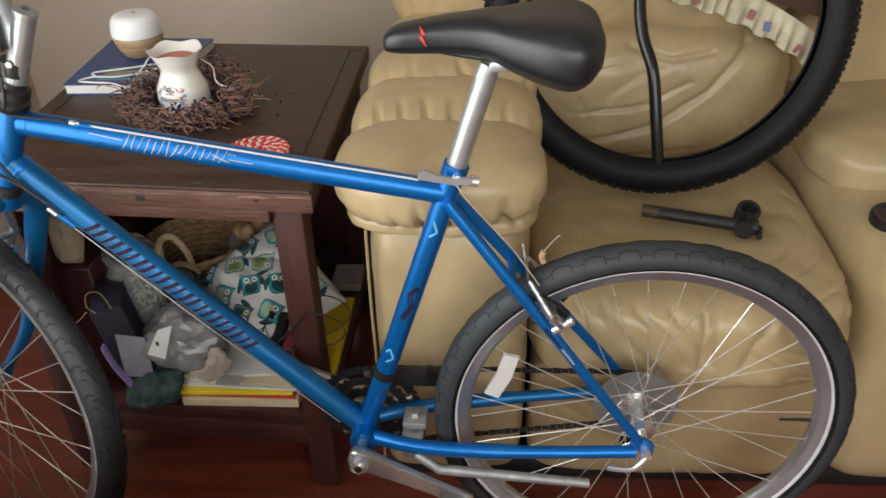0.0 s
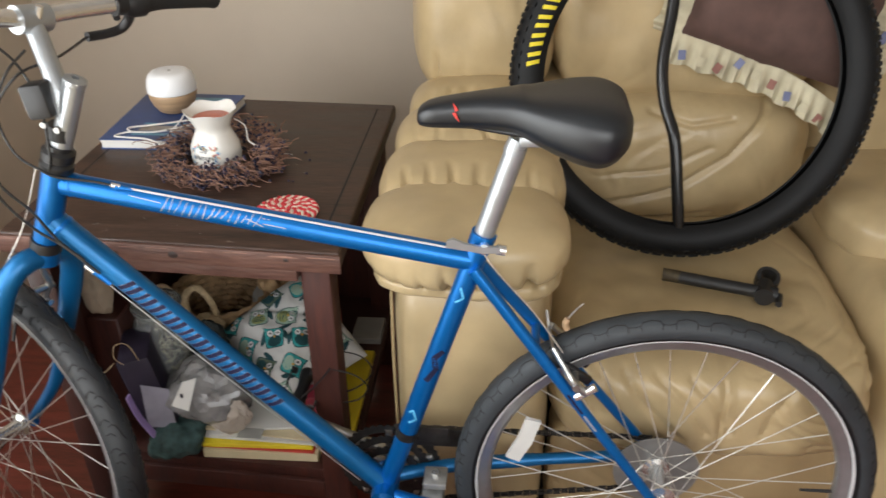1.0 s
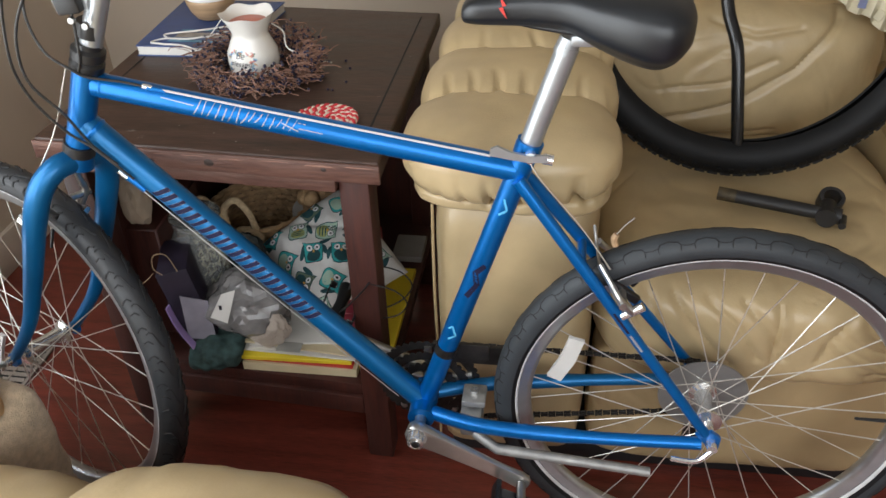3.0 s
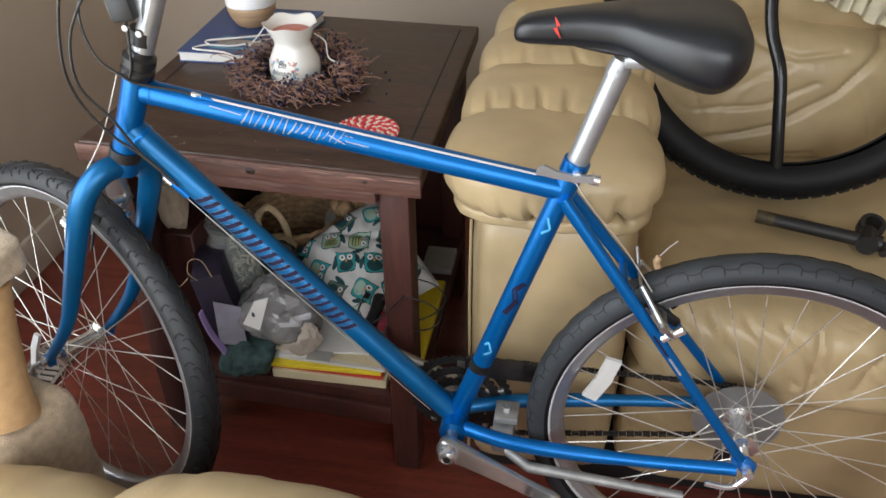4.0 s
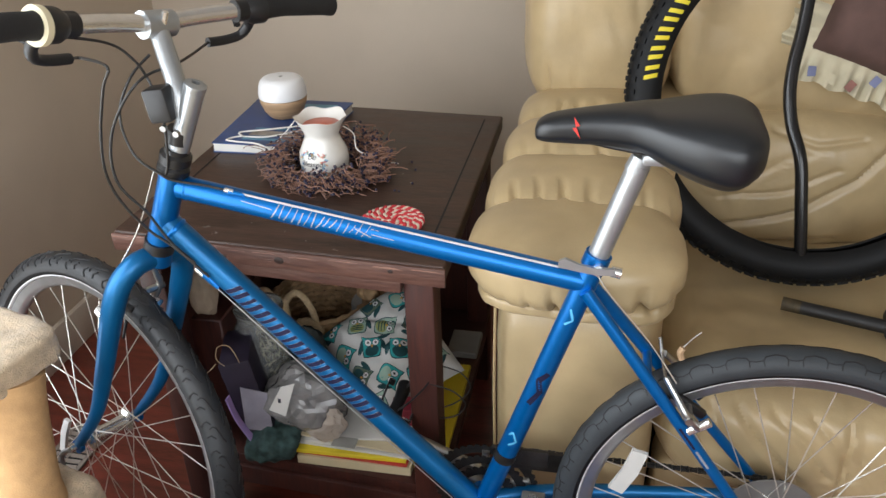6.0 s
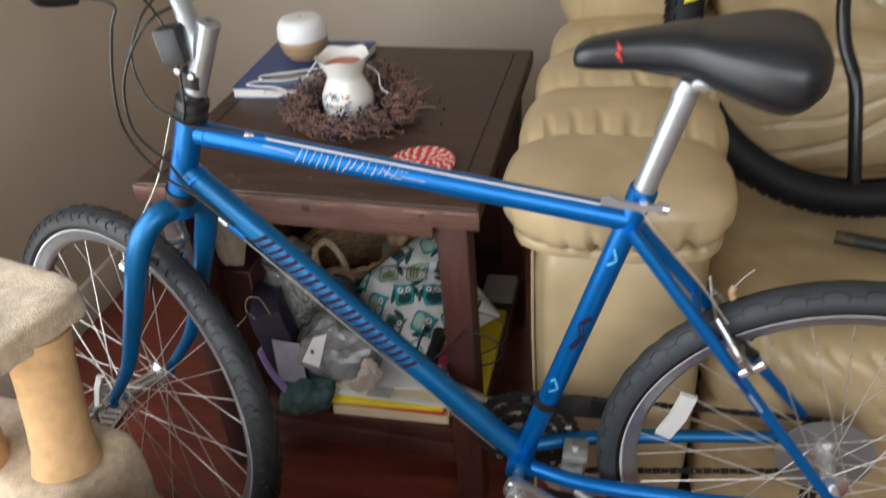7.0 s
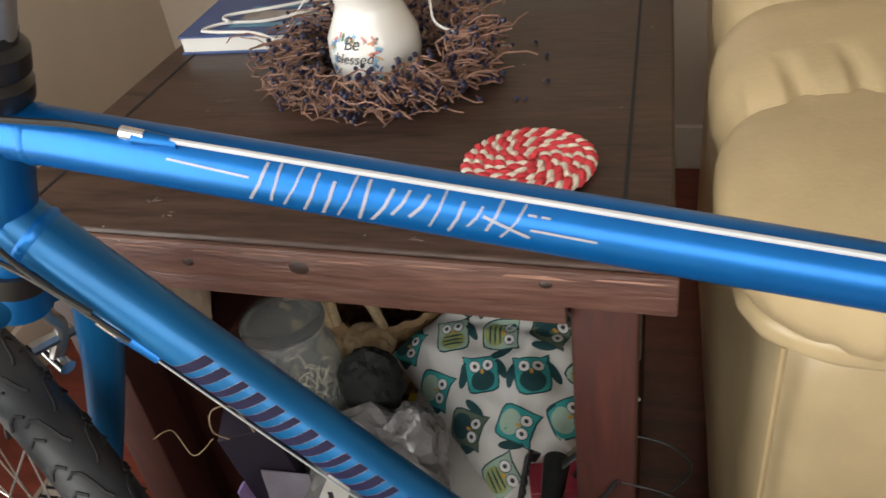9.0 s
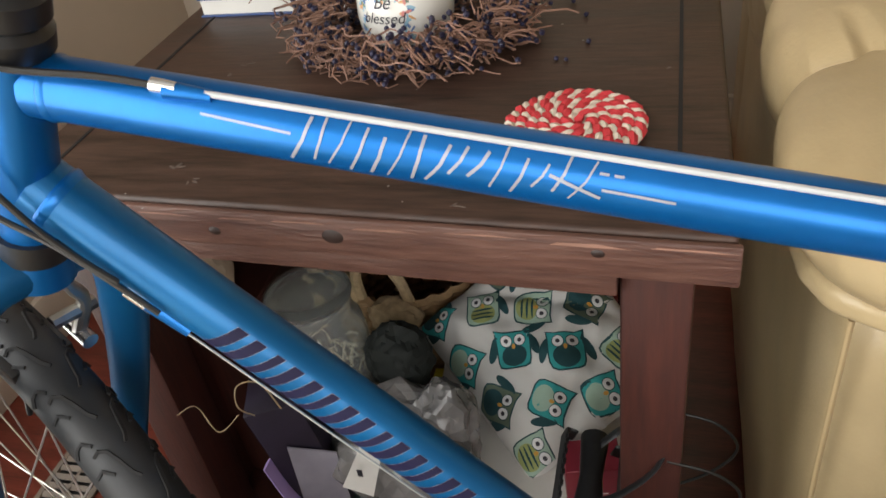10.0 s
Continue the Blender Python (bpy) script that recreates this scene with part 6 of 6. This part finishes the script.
# yellow bars on the sidewall
for i in range(6):
    th = radians(173 - i * 6.6)
    b = bmesh.new()
    for side in ((0.0,) if i == 5 else (-0.5, 0.5)):
        prev = None
        for k in range(9):
            a = -0.40 + 0.10 * k
            al = radians(100 - a * 50)
            pair = []
            for dth in (-1, 1):
                t2 = th + radians(side * 3.0 + dth * 0.75 + a * 2)
                pair.append(b.verts.new(TM @ V((0.296 + 0.0337 * math.cos(al)) * math.cos(t2), (0.296 + 0.0337 * math.cos(al)) * math.sin(t2), 0.0327 * math.sin(al))))
            if prev:
                b.faces.new((prev[0], prev[1], pair[1], pair[0]))
            prev = pair
    part("sidewall_mark", b, M_YELLOWP, sp, "yellow bars")
# bent black bar standing in the tyre
solo("bent_bar", tube(spline([V(0.505, 0.452, 0.512), V(0.494, 0.472, 0.60), V(0.483, 0.497, 0.684), V(0.464, 0.528, 0.738), V(0.456, 0.55, 0.785), V(0.458, 0.572, 0.83), V(0.468, 0.60, 0.89), V(0.474, 0.63, 0.97), V(0.475, 0.66, 1.1)], 7), 0.0112, 16), mat("black_gloss_paint", (0.012, 0.012, 0.013), 0.25, var=0.2), "black bent metal bar standing inside the tyre", "metal bar")

st = thing("loose_stem", (0.57, 0.41, 0.466), "black bicycle stem lying on the sofa seat", "bicycle stem")
a0, a1 = V(0.465, 0.356, 0.481), V(0.622, 0.307, 0.481)
dd = (a1 - a0).normalized()
pp = V(-dd.y, dd.x, 0)
part("quill", rod(a0 + dd * 0.03, a1, 0.0115, seg=18), M_BLACK, st)
part("wedge", rod(a0, a0 + dd * 0.03, 0.0118, seg=18), mat("tarnished_brass", (0.11, 0.085, 0.05), 0.6, metal=0.4, var=0.3, scale=80), st, "tarnished wedge")
part("extension", rod(a1 + dd * 0.010 - pp * 0.016, a1 + dd * 0.010 + pp * 0.030, 0.0165, 0.0135, seg=20), M_BLACK, st)
part("clamp_ring", lathe([(0.0140, -0.013), (0.0205, -0.013), (0.0212, -0.011), (0.0212, 0.011), (0.0205, 0.013), (0.0140, 0.013)], 32, Matrix.Translation(a1 + dd * 0.012 + pp * 0.046) @ Matrix.Rotation(radians(24), 4, "X"), closed=True), M_BLACK, st, "open handlebar clamp")
part("quill_cap", rod(a1 + dd * 0.004, a1 + dd * 0.032, 0.0150, 0.0135, seg=20), M_BLACK, st)
part("clamp_bolt", rod(a1 + dd * 0.035 - pp * 0.03, a1 + dd * 0.035 + pp * 0.0, 0.006, seg=10), M_BLACK, st)

DM = Matrix.Translation((0.700, 0.672, 0.935)) @ Matrix.Rotation(radians(78), 4, "X") @ Matrix.Rotation(radians(-17), 4, "Z")
dp = thing("ruffled_pillow", (0.69, 0.62, 0.72), "dark brown pillow with a cream patchwork ruffle", "pillow")
part("pillow_cover", pillow(0.17, 0.16, 0.055, DM), M_BROWNCLOTH, dp)


def ruffle(p0, p1, outw, width, droop=0.0, n=90):
    b = bmesh.new()
    rows = []
    for i in range(n + 1):
        q = i / n
        base = p0.lerp(p1, q) - V(0, droop * max(0.0, q - 0.35) ** 2, 0)
        row = []
        for j in range(6):
            k = j / 5
            z = 0.008 * k * math.sin(q * 85 + 0.8 * math.sin(q * 17)) + 0.006 * math.sin(q * 9)
            row.append(b.verts.new(DM @ (base + outw * width * k * (1 + 0.06 * math.sin(q * 40)) + V(0, 0, z))))
        rows.append(row)
    for r0, r1 in zip(rows, rows[1:]):
        for j in range(5):
            b.faces.new((r0[j], r1[j], r1[j + 1], r0[j + 1]))
    geo = bmesh.ops.extrude_face_region(b, geom=b.faces[:])
    bmesh.ops.translate(b, verts=[e for e in geo["geom"] if isinstance(e, bmesh.types.BMVert)], vec=(0, 0.0015, 0))
    return b


part("ruffle", ruffle(V(-0.175, -0.15, 0.004), V(0.175, -0.15, 0.004), V(0, -1, 0.1), 0.058, 0.10), M_QUILT, dp, "cream gathered ruffle with coloured patches")
part("ruffle", ruffle(V(0.158, -0.16, 0.002), V(0.158, 0.16, 0.002), V(1, 0, 0.1), 0.058), M_QUILT, dp)
part("ruffle", ruffle(V(-0.158, -0.16, 0.002), V(-0.158, 0.16, 0.002), V(-1, 0, 0.1), 0.06), M_QUILT, dp)
rng = random.Random(8)
for i in range(9):
    uu = -0.15 + 0.036 * i
    part("ruffle_patch", box((-0.007, -0.009, 0.0), (0.007, 0.009, 0.0012), 0, 1, DM @ Matrix.Translation((uu, -0.182 - 0.10 * max(0.0, (uu + 0.175) / 0.35 - 0.35) ** 2 + rng.uniform(-0.012, 0.01), 0.019)) @ Matrix.Rotation(radians(-6 + rng.uniform(-25, 25)), 4, "Z")), (M_QBLUE, M_QUILT, M_QRED)[i % 3], dp)
for i in range(4):
    part("ruffle_patch", box((-0.008, -0.010, 0.0), (0.008, 0.010, 0.0012), 0, 1, DM @ Matrix.Translation((0.19 + rng.uniform(-0.012, 0.01), -0.12 + 0.07 * i, 0.021)) @ Matrix.Rotation(radians(rng.uniform(-25, 25)), 4, "Z")), (M_QRED, M_QBLUE)[i % 2], dp)

# ---------------------------------------------------------------- cat tree and armchair in front
cat = thing("cat_tree", (-0.68, -0.2, 0), "beige plush cat tree with posts and platforms", "cat tree")


def slab(corner, e1, e2, l1, l2, z0, z1, p, seed, n=22):
    h1, h2 = l1 / 2, l2 / 2
    m = Matrix.Translation(V(corner[0], corner[1], 0) + e1 * h1 + e2 * h2) @ Matrix.Rotation(math.atan2(e1.y, e1.x), 4, "Z")
    return cushion((-h1, -h2, z0), (h1, h2, z1), p, n, 0.005, 30, seed=seed, m=m)


E1, E2 = V(-0.965, 0.262, 0), V(-0.262, -0.965, 0)
part("platform", slab((-0.560, -0.098), E1, E2, 0.34, 0.28, 0.585, 0.634, 9, 51), M_PLUSH, cat, "plush-covered platform")
part("base_box", slab((-0.532, -0.138), V(-0.985, 0.17, 0), V(-0.17, -0.985, 0), 0.36, 0.155, 0.0, 0.405, 12, 52), M_PLUSH, cat)
M_SISAL = mat("tan_plush_post", (0.60, 0.38, 0.19), 0.9, var=0.12, scale=50, bump=0.2, bscale=420, spec=0.1)
for a, c in ((V(-0.603, -0.212, 0.40), V(-0.612, -0.166, 0.59)), (V(-0.735, -0.235, 0.40), V(-0.75, -0.18, 0.59))):
    part("post", tube([a.lerp(c, i / 6) for i in range(7)], [0.047, 0.041, 0.04, 0.04, 0.04, 0.041, 0.044], 24), M_SISAL, cat, "tan plush-covered post")
part("base_board", slab((-0.50, -0.12), V(-1, 0, 0), V(0, -1, 0), 0.45, 0.2, 0.0, 0.02, 12, 53), M_PLUSH, cat)

arm = thing("armchair", (-0.35, -0.75, 0), "tan leather armchair with puffy cushions", "armchair")
part("seat_cushion", cushion((-0.41, -1.02, 0.22), (0.05, -0.275, 0.515), 3.4, 26, 0.008, 6, folds=0.006, fdir=1, seed=61), M_LEATHER, arm, "rounded leather cushion")
part("arm_cushion", cushion((-0.80, -1.02, 0.10), (-0.25, -0.262, 0.465), 3.4, 26, 0.008, 6, folds=0.006, fdir=1, seed=62), M_LEATHER, arm, "rounded leather cushion")
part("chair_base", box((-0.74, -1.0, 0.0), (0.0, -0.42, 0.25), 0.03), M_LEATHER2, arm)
